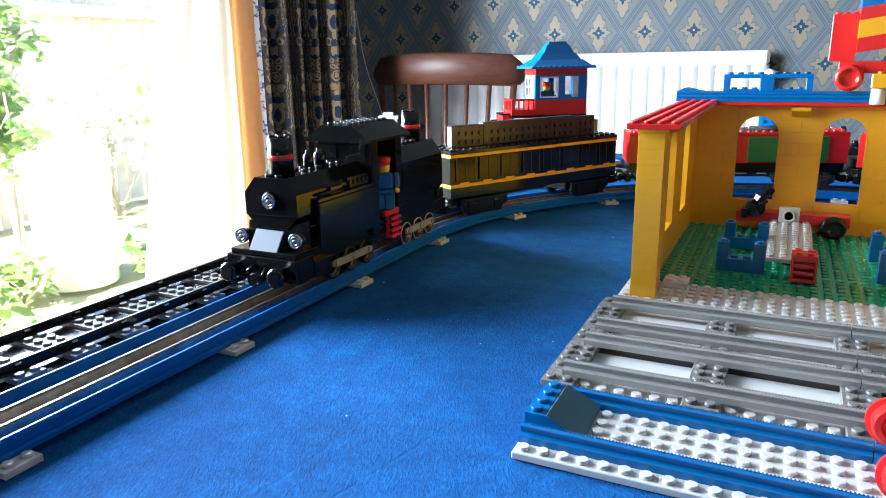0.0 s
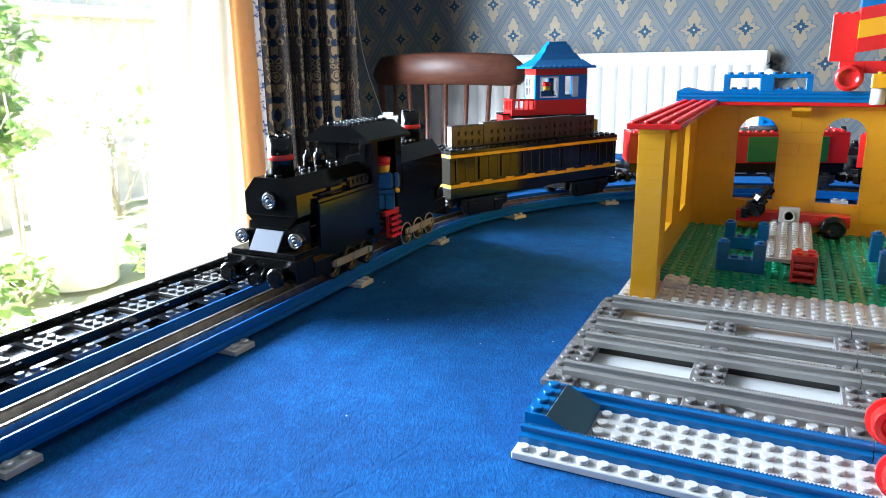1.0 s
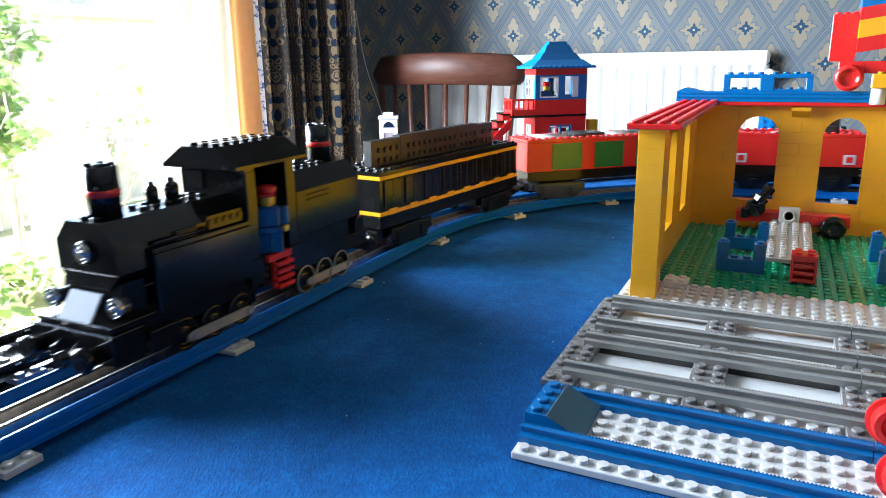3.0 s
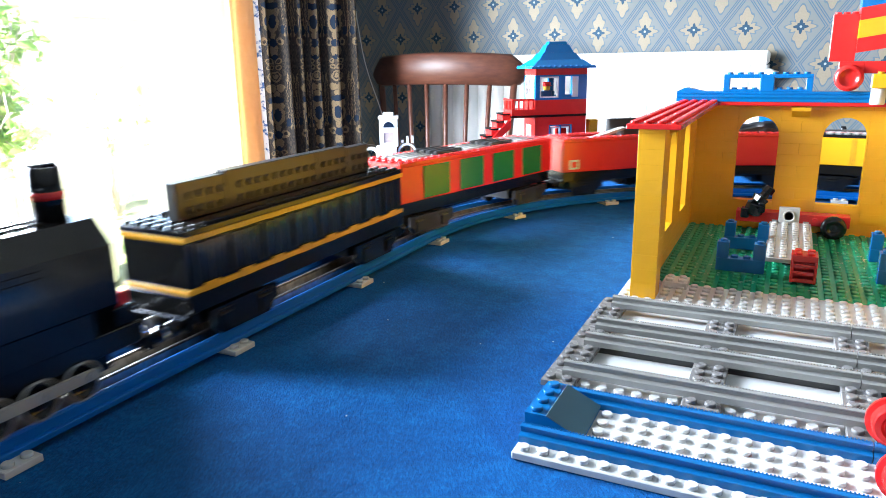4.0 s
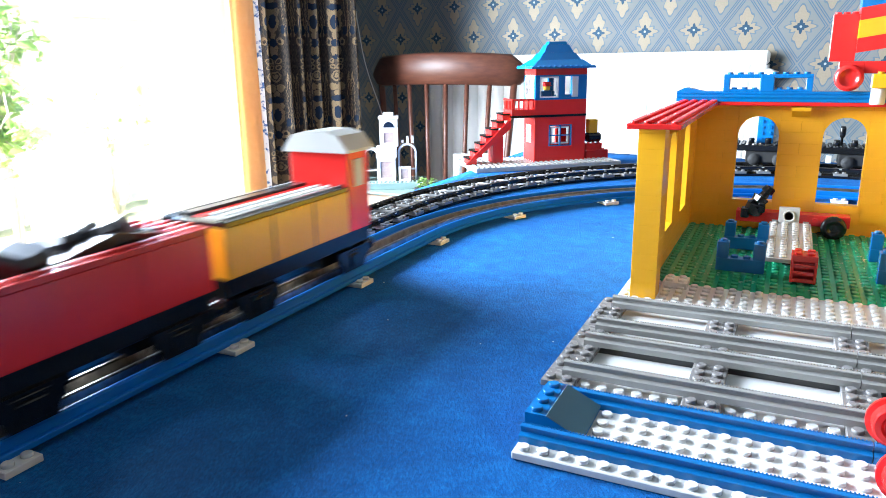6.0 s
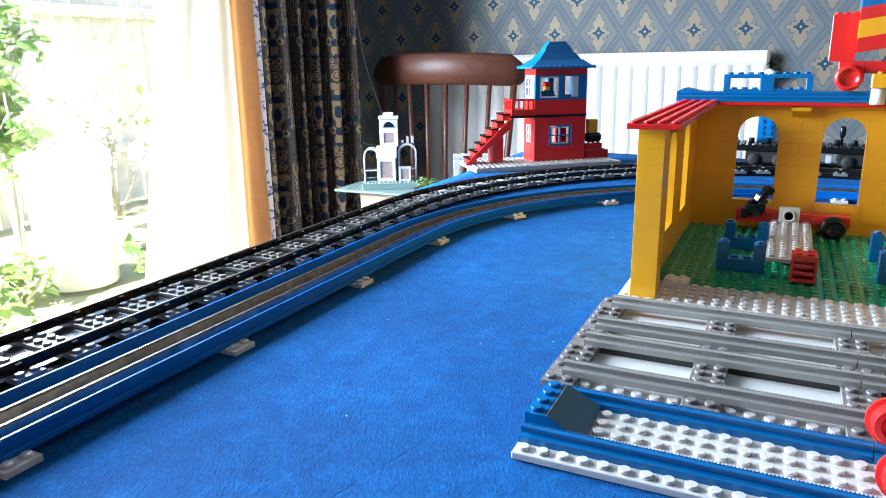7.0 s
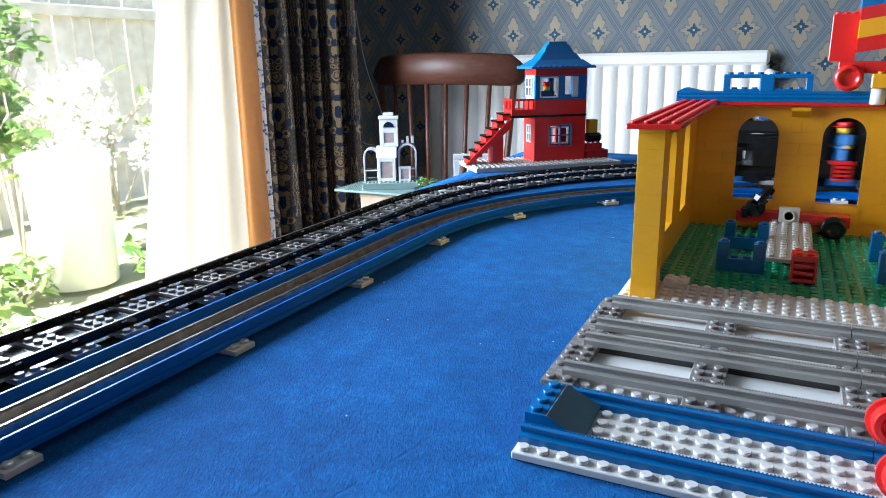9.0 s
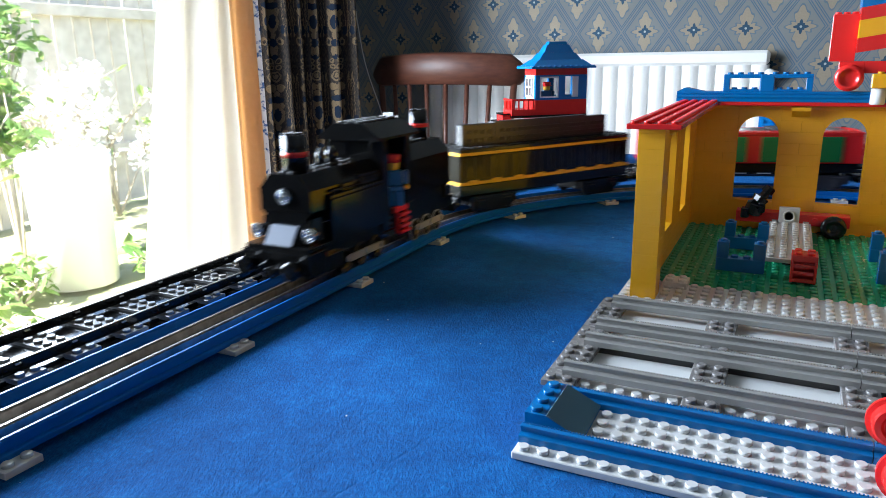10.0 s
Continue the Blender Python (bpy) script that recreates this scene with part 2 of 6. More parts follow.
LINING = li.m
tm = Nodes("blue_white_trim", 0.8)
tm.base(tm.ramp(tm.noise(tm.place("UV"), 70, 3), (0.38, (0.06, 0.12, 0.27)), (0.47, (0.70, 0.69, 0.66))))
TRIM = tm.m
# the same cream lining in darker orange: the fold's shade is put into the colour
cf = Nodes("shaded_cream_fold", 0.85, 0.0, 0.1)
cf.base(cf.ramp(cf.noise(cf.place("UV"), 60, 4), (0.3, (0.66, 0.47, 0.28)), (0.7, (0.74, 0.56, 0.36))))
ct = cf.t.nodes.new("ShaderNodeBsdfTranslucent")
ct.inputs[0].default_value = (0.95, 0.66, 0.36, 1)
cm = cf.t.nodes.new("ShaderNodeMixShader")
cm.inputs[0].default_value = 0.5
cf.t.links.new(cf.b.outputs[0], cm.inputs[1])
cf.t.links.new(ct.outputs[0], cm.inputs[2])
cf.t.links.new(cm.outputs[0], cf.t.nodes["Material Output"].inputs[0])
SHADED_FOLD = cf.m
PETAL = Nodes("petal", 0.6).base((0.80, 0.80, 0.74)).m

# garden
gr = Nodes("lawn", 0.9, 0.0, 0.1)
gr.base(gr.ramp(gr.noise(gr.world(), 5, 6), (0.3, (0.16, 0.20, 0.07)), (0.55, (0.34, 0.33, 0.20)), (0.75, (0.45, 0.42, 0.30))))
LAWN = gr.m
lf = Nodes("leaf", 0.5)
lf.base(lf.ramp(lf.t.nodes.new("ShaderNodeNewGeometry").outputs["Random Per Island"], (0.0, (0.06, 0.14, 0.035)), (0.6, (0.13, 0.23, 0.06)), (1.0, (0.28, 0.36, 0.13))))
lt = lf.t.nodes.new("ShaderNodeBsdfTranslucent")
lt.inputs[0].default_value = (0.30, 0.42, 0.12, 1)
lm = lf.t.nodes.new("ShaderNodeMixShader")
lm.inputs[0].default_value = 0.4
lf.t.links.new(lf.b.outputs[0], lm.inputs[1])
lf.t.links.new(lt.outputs[0], lm.inputs[2])
lf.t.links.new(lm.outputs[0], lf.t.nodes["Material Output"].inputs[0])
LEAF = lf.m
fe = Nodes("weathered_fence", 0.8)
fe.base(fe.ramp(fe.noise(fe.world(), 12, 4), (0.3, (0.46, 0.40, 0.31)), (0.7, (0.62, 0.56, 0.46))))
FENCE = fe.m
bark = Nodes("bark", 0.9)
bark.base(bark.ramp(bark.noise(bark.place(), 40, 4), (0.3, (0.30, 0.26, 0.20)), (0.7, (0.42, 0.37, 0.30))))
BARK = bark.m
TUB = plastic("white_tub", (0.80, 0.80, 0.78), 0.4)
GLASS = clear("door_glass")


# ---- building words ----
P = 0.008      # stud pitch
BH = 0.0096    # brick height
PH = 0.0032    # plate height


def box(bm, lo, hi, c=0.0003):
    """A box with chamfered edges."""
    c = min(c, *(0.3 * (h - l) for l, h in zip(lo, hi)))
    v = {}
    corners = [(i, j, k) for i in (0, 1) for j in (0, 1) for k in (0, 1)]
    for s in corners:
        for ax in range(3):
            co = [(hi[a] if s[a] else lo[a]) - (0 if a == ax else (c if s[a] else -c)) for a in range(3)]
            v[s, ax] = bm.verts.new(co)

    def key(ax, side, b, i, d, j):
        s = [0, 0, 0]
        s[ax], s[b], s[d] = side, i, j
        return tuple(s)

    made = []
    for ax in range(3):
        b, d = (ax + 1) % 3, (ax + 2) % 3
        for side in (0, 1):
            made.append(bm.faces.new([v[key(ax, side, b, i, d, j), ax] for i, j in ((0, 0), (1, 0), (1, 1), (0, 1))]))
        for i in (0, 1):
            for j in (0, 1):
                k0, k1 = key(ax, 0, b, i, d, j), key(ax, 1, b, i, d, j)
                made.append(bm.faces.new([v[k0, b], v[k1, b], v[k1, d], v[k0, d]]))
    for s in corners:
        made.append(bm.faces.new([v[s, 0], v[s, 1], v[s, 2]]))
    return made


def turned(bm, rings, m=None, n=12, cap=True, soft=True):
    """A turned shape about z from (radius, height) rings."""
    m = m or Matrix()
    rows = []
    for r, z in rings:
        rows.append([bm.verts.new(m @ Vector((r * math.cos(2 * math.pi * i / n), r * math.sin(2 * math.pi * i / n), z))) for i in range(n)])
    for a, b in zip(rows, rows[1:]):
        for i in range(n):
            f = bm.faces.new([a[i], a[(i + 1) % n], b[(i + 1) % n], b[i]])
            f.smooth = soft
    if cap:
        bm.faces.new(rows[-1])
        bm.faces.new(list(reversed(rows[0])))


def stud(bm, x, y, z, n=10):
    turned(bm, [(0.0024, z - 0.0002), (0.0024, z + 0.0014), (0.0021, z + 0.0017)], Matrix.Translation((x, y, 0)), n)


def studs(bm, x0, y0, nx, ny, z, n=10):
    for i in range(nx):
        for j in range(ny):
            stud(bm, x0 + (i + 0.5) * P, y0 + (j + 0.5) * P, z, n)


def prism(bm, outline, a, b, place):
    """An outline drawn out from a to b; place(u, v, w) gives the point."""
    r0 = [bm.verts.new(place(u, v, a)) for u, v in outline]
    r1 = [bm.verts.new(place(u, v, b)) for u, v in outline]
    n = len(outline)
    bm.faces.new(r0), bm.faces.new(list(reversed(r1)))
    for i in range(n):
        bm.faces.new([r0[i], r1[i], r1[(i + 1) % n], r0[(i + 1) % n]])


def sweep(bm, outline, line, closed=False):
    """An outline (sideways to the left, up) swept along a level line of (x, y, left normal)."""
    rows = [[bm.verts.new((x + nx * u, y + ny * u, v)) for u, v in outline] for x, y, nx, ny in line]
    k = len(outline)
    for a, b in zip(rows, rows[1:]):
        for i in range(k):
            bm.faces.new([a[i], a[(i + 1) % k], b[(i + 1) % k], b[i]])
    if not closed:
        bm.faces.new(rows[0]), bm.faces.new(list(reversed(rows[-1])))


def mesh_of(name, bm, mat):
    bmesh.ops.recalc_face_normals(bm, faces=bm.faces)
    me = bpy.data.meshes.new(name)
    bm.to_mesh(me)
    bm.free()
    me.materials.append(mat)
    return me


def part(name, bm, mat, parent=None, label="", kind=""):
    ob = new(name, mesh_of(name, bm, mat))
    if parent:
        ob.parent = parent
    if label or kind:
        tagged(ob, label, "", "", kind)
    return ob


def thing(name, m, label, category, group="", kind=""):
    ob = new(name)
    ob.empty_display_size = 0.02
    ob.matrix_world = m
    return tagged(ob, label, category, group, kind)


def bar(bm, a, b, r, n=8, r2=None):
    """A round bar from a to b."""
    a, b = Vector(a), Vector(b)
    turned(bm, [(r, 0), (r if r2 is None else r2, (b - a).length)], Matrix.Translation(a) @ (b - a).to_track_quat("Z", "Y").to_matrix().to_4x4(), n)


def B():
    return bmesh.new()


# ---- the room ----
FLOOR, CEIL = -0.74, 1.66
XW, YW, XE, YS = -1.27, 1.70, 2.6, -2.4
DOOR_Y0, DOOR_Y1, DOOR_TOP = -0.75, 1.21, 1.32


def wall(name, lo, hi, mat, label):
    bm = B()
    box(bm, lo, hi, 0.002)
    return tagged(part(name, bm, mat), label, "wall", "", "structure")


wall("wall_north", (XW - 0.2, YW, FLOOR), (XE + 0.2, YW + 0.2, CEIL), PAPER, "wall with slate-blue and gold diamond wallpaper")
wall("wall_east", (XE, YS, FLOOR), (XE + 0.2, YW, CEIL), PAPER, "wall with slate-blue and gold wallpaper")
# unseen wall; its slot is added to let fill light onto the front faces
bm = B()
box(bm, (XW - 0.2, YS - 0.2, FLOOR), (0.1, YS, CEIL), 0.002)
box(bm, (0.75, YS - 0.2, FLOOR), (XE + 0.2, YS, CEIL), 0.002)
box(bm, (0.1, YS - 0.2, FLOOR), (0.75, YS, 0.60), 0.002)
box(bm, (0.1, YS - 0.2, 0.82), (0.75, YS, CEIL), 0.002)
tagged(part("wall_south", bm, PAPER), "unseen papered wall with a slot added for fill light", "wall", "", "structure")
bm = B()
box(bm, (XW - 0.2, DOOR_Y1, FLOOR), (XW, YW, CEIL), 0.002)
box(bm, (XW - 0.2, YS, FLOOR), (XW, DOOR_Y0, CEIL), 0.002)
box(bm, (XW - 0.2, DOOR_Y0, DOOR_TOP), (XW, DOOR_Y1, CEIL), 0.002)
tagged(part("wall_west", bm, PAPER), "papered wall with a wide garden door", "wall", "", "structure")
bm = B()
box(bm, (XW - 0.2, YS - 0.2, FLOOR - 0.1), (XE + 0.2, YW + 0.2, FLOOR), 0.002)
tagged(part("floor", bm, CARPET), "brown carpeted floor", "floor", "", "structure")
bm = B()
box(bm, (XW - 0.2, YS - 0.2, CEIL), (XE + 0.2, YW + 0.2, CEIL + 0.1), 0.002)
tagged(part("ceiling", bm, EMULSION), "white ceiling", "ceiling", "", "structure")

# garden door: white frame with two large panes
door = thing("door_1", Matrix.Translation((XW - 0.1, (DOOR_Y0 + DOOR_Y1) / 2, FLOOR)), "wide glazed garden door in a white frame", "door", "", "structure")
hw = (DOOR_Y1 - DOOR_Y0) / 2
for nm, lo, hi in (("door_jamb", (-0.03, -hw, 0), (0.03, -hw + 0.05, DOOR_TOP - FLOOR)), ("door_jamb", (-0.03, hw - 0.05, 0), (0.03, hw, DOOR_TOP - FLOOR)),
                   ("door_head", (-0.03, -hw + 0.05, DOOR_TOP - FLOOR - 0.06), (0.03, hw - 0.05, DOOR_TOP - FLOOR)), ("door_sill", (-0.03, -hw + 0.05, 0), (0.03, hw - 0.05, 0.06)),
                   ("door_mullion", (-0.03, -0.62, 0.06), (0.03, -0.56, DOOR_TOP - FLOOR - 0.06))):
    bm = B()
    box(bm, lo, hi, 0.004)
    part(nm, bm, EMULSION, door)
for a, b in ((-hw + 0.05, -0.62), (-0.56, hw - 0.05)):
    bm = B()
    box(bm, (-0.003, a, 0.06), (0.003, b, DOOR_TOP - FLOOR - 0.06), 0.0005)
    part("pane", bm, GLASS, door, "clear glass pane").visible_shadow = False

# ---- garden ----
bm = B()
n = 24
gv = [[bm.verts.new((-40 + 38.53 * i / n, -30 + 60 * j / n, FLOOR - 0.16 + 0.03 * math.sin(i * 1.7) * math.cos(j * 2.3))) for j in range(n + 1)] for i in range(n + 1)]
for i in range(n):
    for j in range(n):
        bm.faces.new([gv[i][j], gv[i + 1][j], gv[i + 1][j + 1], gv[i][j + 1]])
tagged(part("ground", bm, LAWN), "sunlit pale lawn and gravel in the garden", "ground", "", "structure")

fence = thing("fence", Matrix.Translation((-4.6, 0, FLOOR - 0.16)), "weathered vertical board garden fence", "fence")
bm = B()
box(bm, (-0.01, -0.07, 0), (0.01, 0.07, 1.75), 0.004)
board = mesh_of("board", bm, FENCE)
for i in range(48):
    ob = new("board", board)
    ob.parent = fence
    ob.matrix_basis = pose(random.uniform(-0.008, 0.008), -1.6 + i * 0.152, random.uniform(-0.03, 0.03), 0, 0, random.uniform(-2, 2))
for z in (0.4, 1.4):
    bm = B()
    box(bm, (0.012, -1.7, z), (0.05, 5.8, z + 0.08), 0.005)
    part("rail", bm, FENCE, fence)

bm = B()
turned(bm, [(0.15, 0), (0.17, 0.0), (0.19, 0.56), (0.205, 0.57), (0.205, 0.62), (0.18, 0.645), (0.0005, 0.66)], None, 28)
tub = tagged(part("garden_bin", bm, TUB), "white plastic garden bin on the lawn", "bin")
tub.matrix_world = pose(-3.0, 1.97, FLOOR - 0.14)


def shrub(m, height, spread, leaves, seed, label, flowers=0):
    """Stems that fork, and single leaves round the twig ends."""
    rnd = random.Random(seed)
    ob = thing("shrub", m, label, "shrub", "garden shrubs")
    bm, lb = B(), B()
    for k in range(7):
        a = rnd.uniform(0, 6.28)
        top = Vector((math.cos(a) * spread * rnd.uniform(0.2, 0.9), math.sin(a) * spread * rnd.uniform(0.2, 0.9), height * rnd.uniform(0.6, 1.0)))
        mid = top * 0.5 + Vector((rnd.uniform(-0.1, 0.1), rnd.uniform(-0.1, 0.1), height * 0.08))
        bar(bm, (0, 0, 0), mid, 0.010, 6, 0.007)
        bar(bm, mid, top, 0.007, 6, 0.003)
        ends = [top, mid]
        for _ in range(5):
            e = mid.lerp(top, rnd.random()) + Vector((rnd.gauss(0, 0.5), rnd.gauss(0, 0.5), rnd.uniform(0, 0.5))) * spread * 0.5
            bar(bm, mid.lerp(top, rnd.random() * 0.6), e, 0.006, 5, 0.002)
            ends.append(e)
        for _ in range(leaves // 7):
            e = rnd.choice(ends) + Vector((rnd.gauss(0, 1), rnd.gauss(0, 1), rnd.gauss(0, 1))) * spread * 0.16
            if e.z < 0.02:
                continue
            q = Euler((rnd.uniform(-1, 1), rnd.uniform(-1, 1), rnd.uniform(0, 6.28))).to_matrix()
            s = rnd.uniform(0.025, 0.06)
            pts = [e + q @ Vector(c) * s for c in ((0, -1, 0), (0.5, -0.2, 0.12), (0.35, 0.5, 0.1), (0, 1, -0.1), (-0.35, 0.5, 0.1), (-0.5, -0.2, 0.12))]
            v = [lb.verts.new(c) for c in pts]
            lb.faces.new([v[0], v[1], v[2], v[3]])
            lb.faces.new([v[0], v[3], v[4], v[5]])
    part("stems", bm, BARK, ob)
    part("crown", lb, LEAF, ob, "", "stuff")
    if flowers:
        fb = B()
        for _ in range(flowers):
            a, h = rnd.uniform(0, 6.28), rnd.uniform(0.35, 0.95)
            c = Vector((math.cos(a) * spread * 0.8, math.sin(a) * spread * 0.8, height * h))
            for _k in range(26):
                e = c + Vector((rnd.gauss(0, 1), rnd.gauss(0, 1), rnd.gauss(0, 0.8))) * 0.05
                q = Euler((rnd.uniform(-1, 1), rnd.uniform(-1, 1), rnd.uniform(0, 6.28))).to_matrix()
                fb.faces.new([fb.verts.new(e + q @ Vector(k) * 0.022) for k in ((0, -1, 0), (0.8, 0, 0.2), (0, 1, 0), (-0.8, 0, 0.2))])
        part("blossom", fb, PETAL, ob, "white blossom clusters", "stuff")
    return ob


G = FLOOR - 0.16
shrub(pose(-3.45, 1.98, G), 1.5, 0.30, 550, 3, "leafy green shrub by the fence")
shrub(pose(-4.2, 3.2, G), 1.0, 0.45, 30, 5, "flowering shrub against the fence", 26)
shrub(pose(-4.2, 2.6, G), 1.1, 0.5, 25, 8, "pale flowering shrub against the fence", 40)
shrub(pose(-2.55, 1.30, G), 0.20, 0.2, 110, 9, "low leafy plant in the border")
shrub(pose(-2.95, 1.62, G), 0.22, 0.2, 110, 11, "low leafy plant in the border")
shrub(pose(-2.7, 2.25, G), 0.22, 0.25, 70, 12, "low leafy plant in the border")

# ---- curtain ----
curtain = thing("curtain", Matrix.Translation((-1.05, 1.10, FLOOR + 0.02)), "navy and gold damask curtain with cream lining", "curtain")


def drape(name, mat, ys, xs, height, label="", thick=0.004):
    """A hanging cloth: ys(s, h), xs(s, h) place it for s along and h up (0..1)."""
    bm = B()
    uv = bm.loops.layers.uv.new("UVMap")
    NS, NH = 120, 26
    rows = [[bm.verts.new((xs(i / NS, j / NH), ys(i / NS, j / NH), height * j / NH)) for i in range(NS + 1)] for j in range(NH + 1)]
    run = [0.0]
    for i in range(NS):
        run.append(run[-1] + (rows[NH // 2][i + 1].co - rows[NH // 2][i].co).length)
    for j in range(NH):
        for i in range(NS):
            f = bm.faces.new([rows[j][i], rows[j][i + 1], rows[j + 1][i + 1], rows[j + 1][i]])
            f.smooth = True
            for lp, (a, b) in zip(f.loops, ((i, j), (i + 1, j), (i + 1, j + 1), (i, j + 1))):
                lp[uv].uv = (run[a], height * b / NH)
    ob = part(name, bm, mat, curtain, label)
    so = ob.modifiers.new("thickness", "SOLIDIFY")
    so.thickness = thick
    return ob


HC = 2.25
drape("drape", CURTAIN, lambda s, h: 0.012 + 0.20 * s - 0.02 * (1 - h) * (1 - s), lambda s, h: 0.135 * s + 0.026 * 1.25 * math.sin(s * 36 + 0.6 * math.sin(h * 3)) * (0.75 + 0.35 * math.sin(9 * s)) + 0.012 * math.sin(s * 90), HC,
      "navy damask face with gold figures")
# hidden behind the lining; added to block door light leaking past the curtain
drape("return_fold", CURTAIN, lambda s, h: 0.014 + 0.012 * math.sin(s * 9) + 0.09 * s, lambda s, h: 0.004 - 0.205 * s, HC, "hidden navy cloth added to keep door light off the wall")
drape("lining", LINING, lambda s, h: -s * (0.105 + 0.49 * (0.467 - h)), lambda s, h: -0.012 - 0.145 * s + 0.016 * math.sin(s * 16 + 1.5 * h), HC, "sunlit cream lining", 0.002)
# part of the lining, coloured darker to stand in for its shade
drape("lining_fold", SHADED_FOLD, lambda s, h: 0.006 - 0.078 * s - 0.03 * s * (0.47 - h), lambda s, h: 0.002 - 0.006 * s + 0.009 * math.sin(s * 8 + h), HC, "cream fold of the lining with shade put into its colour", 0.002)
drape("edge_band", TRIM, lambda s, h: 0.007 * s - 0.012 * (1 - h), lambda s, h: 0.014 + 0.009 * s, HC, "blue and white patterned edge band", 0.003)

# white cord hanging beside the curtain
CORD_LOOP = ((-1.02, 1.43, 0.075), (-1.00, 1.43, -0.02), (-0.975, 1.43, -0.06), (-0.93, 1.43, -0.07))
cv = bpy.data.curves.new("cord", "CURVE")
cv.dimensions, cv.bevel_depth = "3D", 0.0014
sp = cv.splines.new("BEZIER")
sp.bezier_points.add(2)
for bp, co in zip(sp.bezier_points, ((-0.99, 1.43, 1.0), (-0.962, 1.43, 0.19), (-0.905, 1.43, 0.01))):
    bp.co = co
    bp.handle_left_type = bp.handle_right_type = "AUTO"
sp = cv.splines.new("BEZIER")
sp.bezier_points.add(3)
for bp, co in zip(sp.bezier_points, CORD_LOOP):
    bp.co = co
    bp.handle_left_type = bp.handle_right_type = "AUTO"
cord = new("cord", cv)
cv.materials.append(WHITE)
tagged(cord, "thin white cord hanging beside the curtain", "cord")

# ---- radiator ----
rad_ob = thing("radiator", Matrix.Translation((-0.424, YW, -0.45)), "white enamelled panel radiator on the wall", "radiator")
RW, RH = 0.457, 0.615
bm = B()
outline = []
flutes = 23
step = 2 * RW / flutes
for i in range(flutes):
    u0 = -RW + i * step
    outline += [(u0 + step * k / 10, 0.0385 + 0.0095 * math.sin(math.pi * k / 10) ** 0.7) for k in range(10)]
outline += [(RW, 0.0385), (RW, 0.022), (-RW, 0.022)]
prism(bm, outline, 0.02, RH - 0.034, lambda u, v, w: Vector((u, -v, w)))
part("fluted_panel", bm, ENAMEL, rad_ob)
bm = B()
box(bm, (-RW, -0.048, RH - 0.034), (RW, -0.02, RH), 0.007)
part("header", bm, ENAMEL, rad_ob)
bm = B()
box(bm, (-RW, -0.05, 0), (RW, -0.02, 0.03), 0.006)
part("footer", bm, ENAMEL, rad_ob)
for x in (-RW * 0.7, RW * 0.7):
    bm = B()
    box(bm, (x - 0.02, -0.022, 0.1), (x + 0.02, -0.0, 0.5), 0.002)
    part("bracket", bm, ENAMEL, rad_ob)
bm = B()
bar(bm, (RW - 0.01, -0.035, RH - 0.05), (RW + 0.018, -0.035, RH - 0.06), 0.011)
part("bleed_valve", bm, ENAMEL, rad_ob)

# ---- chair ----
chair = thing("dining_chair", pose(-0.735, 1.36, FLOOR, 0, 0, 0), "dark varnished wooden spindle-back chair", "chair")
bm = B()
NS = 24
secs = []
for i in range(NS + 1):
    s = i / NS * 2 - 1
    x, y = 0.225 * s, -0.075 * (1 - s * s) + 0.13
    zt = 0.914 - 0.012 * s * s - 0.035 * max(0, abs(s) - 0.85) / 0.15
    zb = 0.838 - 0.008 * s * s + 0.025 * max(0, abs(s) - 0.9) / 0.1
    secs.append([bm.verts.new(c) for c in ((x, y - 0.011, zb), (x, y - 0.012, zt - 0.006), (x, y, zt), (x, y + 0.011, zt - 0.006), (x, y + 0.012, zb), (x, y, zb - 0.004))])
for a, b in zip(secs, secs[1:]):
    for k in range(6):
        bm.faces.new([a[k], a[(k + 1) % 6], b[(k + 1) % 6], b[k]]).smooth = True
bm.faces.new(secs[0]), bm.faces.new(list(reversed(secs[-1])))
part("crest_rail", bm, WOOD, chair)
for i in range(8):
    s = -0.86 + i * 1.72 / 7
    bm = B()
    r = 0.0085 if i in (0, 7) else 0.0058
    bar(bm, (0.19 * s, 0.10 - 0.05 * (1 - s * s), 0.455), (0.225 * s, -0.075 * (1 - s * s) + 0.13, 0.845), r, 10)
    part("spindle", bm, WOOD, chair)
bm = B()
box(bm, (-0.22, -0.28, 0.42), (0.22, 0.13, 0.458), 0.014)
part("seat", bm, WOOD, chair)
for sx in (-1, 1):
    for sy in (-0.24, 0.09):
        bm = B()
        bar(bm, (sx * 0.205, sy * 1.12, 0), (sx * 0.17, sy, 0.43), 0.014, 10, 0.019)
        part("leg", bm, WOOD, chair)

# ---- table and cloth ----
TX0, TX1, TY0, TY1 = -0.320, 0.86, -0.95, 0.94
table = thing("dining_table", Matrix.Translation((0.26, 0.0, FLOOR)), "dark wooden dining table under the blue cloth", "table")
bm = B()
box(bm, (TX0 + 0.004 - 0.26, TY0 + 0.004, -FLOOR - 0.03), (TX1 - 0.004 - 0.26, TY1 - 0.004, -FLOOR - 0.0035), 0.004)
part("tabletop", bm, WOOD, table)
for x in (TX0 + 0.08, TX1 - 0.08):
    for y in (TY0 + 0.08, TY1 - 0.08):
        bm = B()
        turned(bm, [(0.025, 0), (0.03, 0.2), (0.022, 0.4), (0.035, 0.6), (0.035, -FLOOR - 0.03)], Matrix.Translation((x - 0.26, y, 0)), 14)
        part("leg", bm, WOOD, table)
bm = B()
n = 60
rows = []
for i in range(n + 1):
    x = TX0 + (TX1 - TX0) * i / n
    rows.append([bm.verts.new((x, TY0 + (TY1 - TY0) * j / n, -0.0003 + 0.0002 * math.sin(i * 1.3 + j * 0.7))) for j in range(n + 1)])
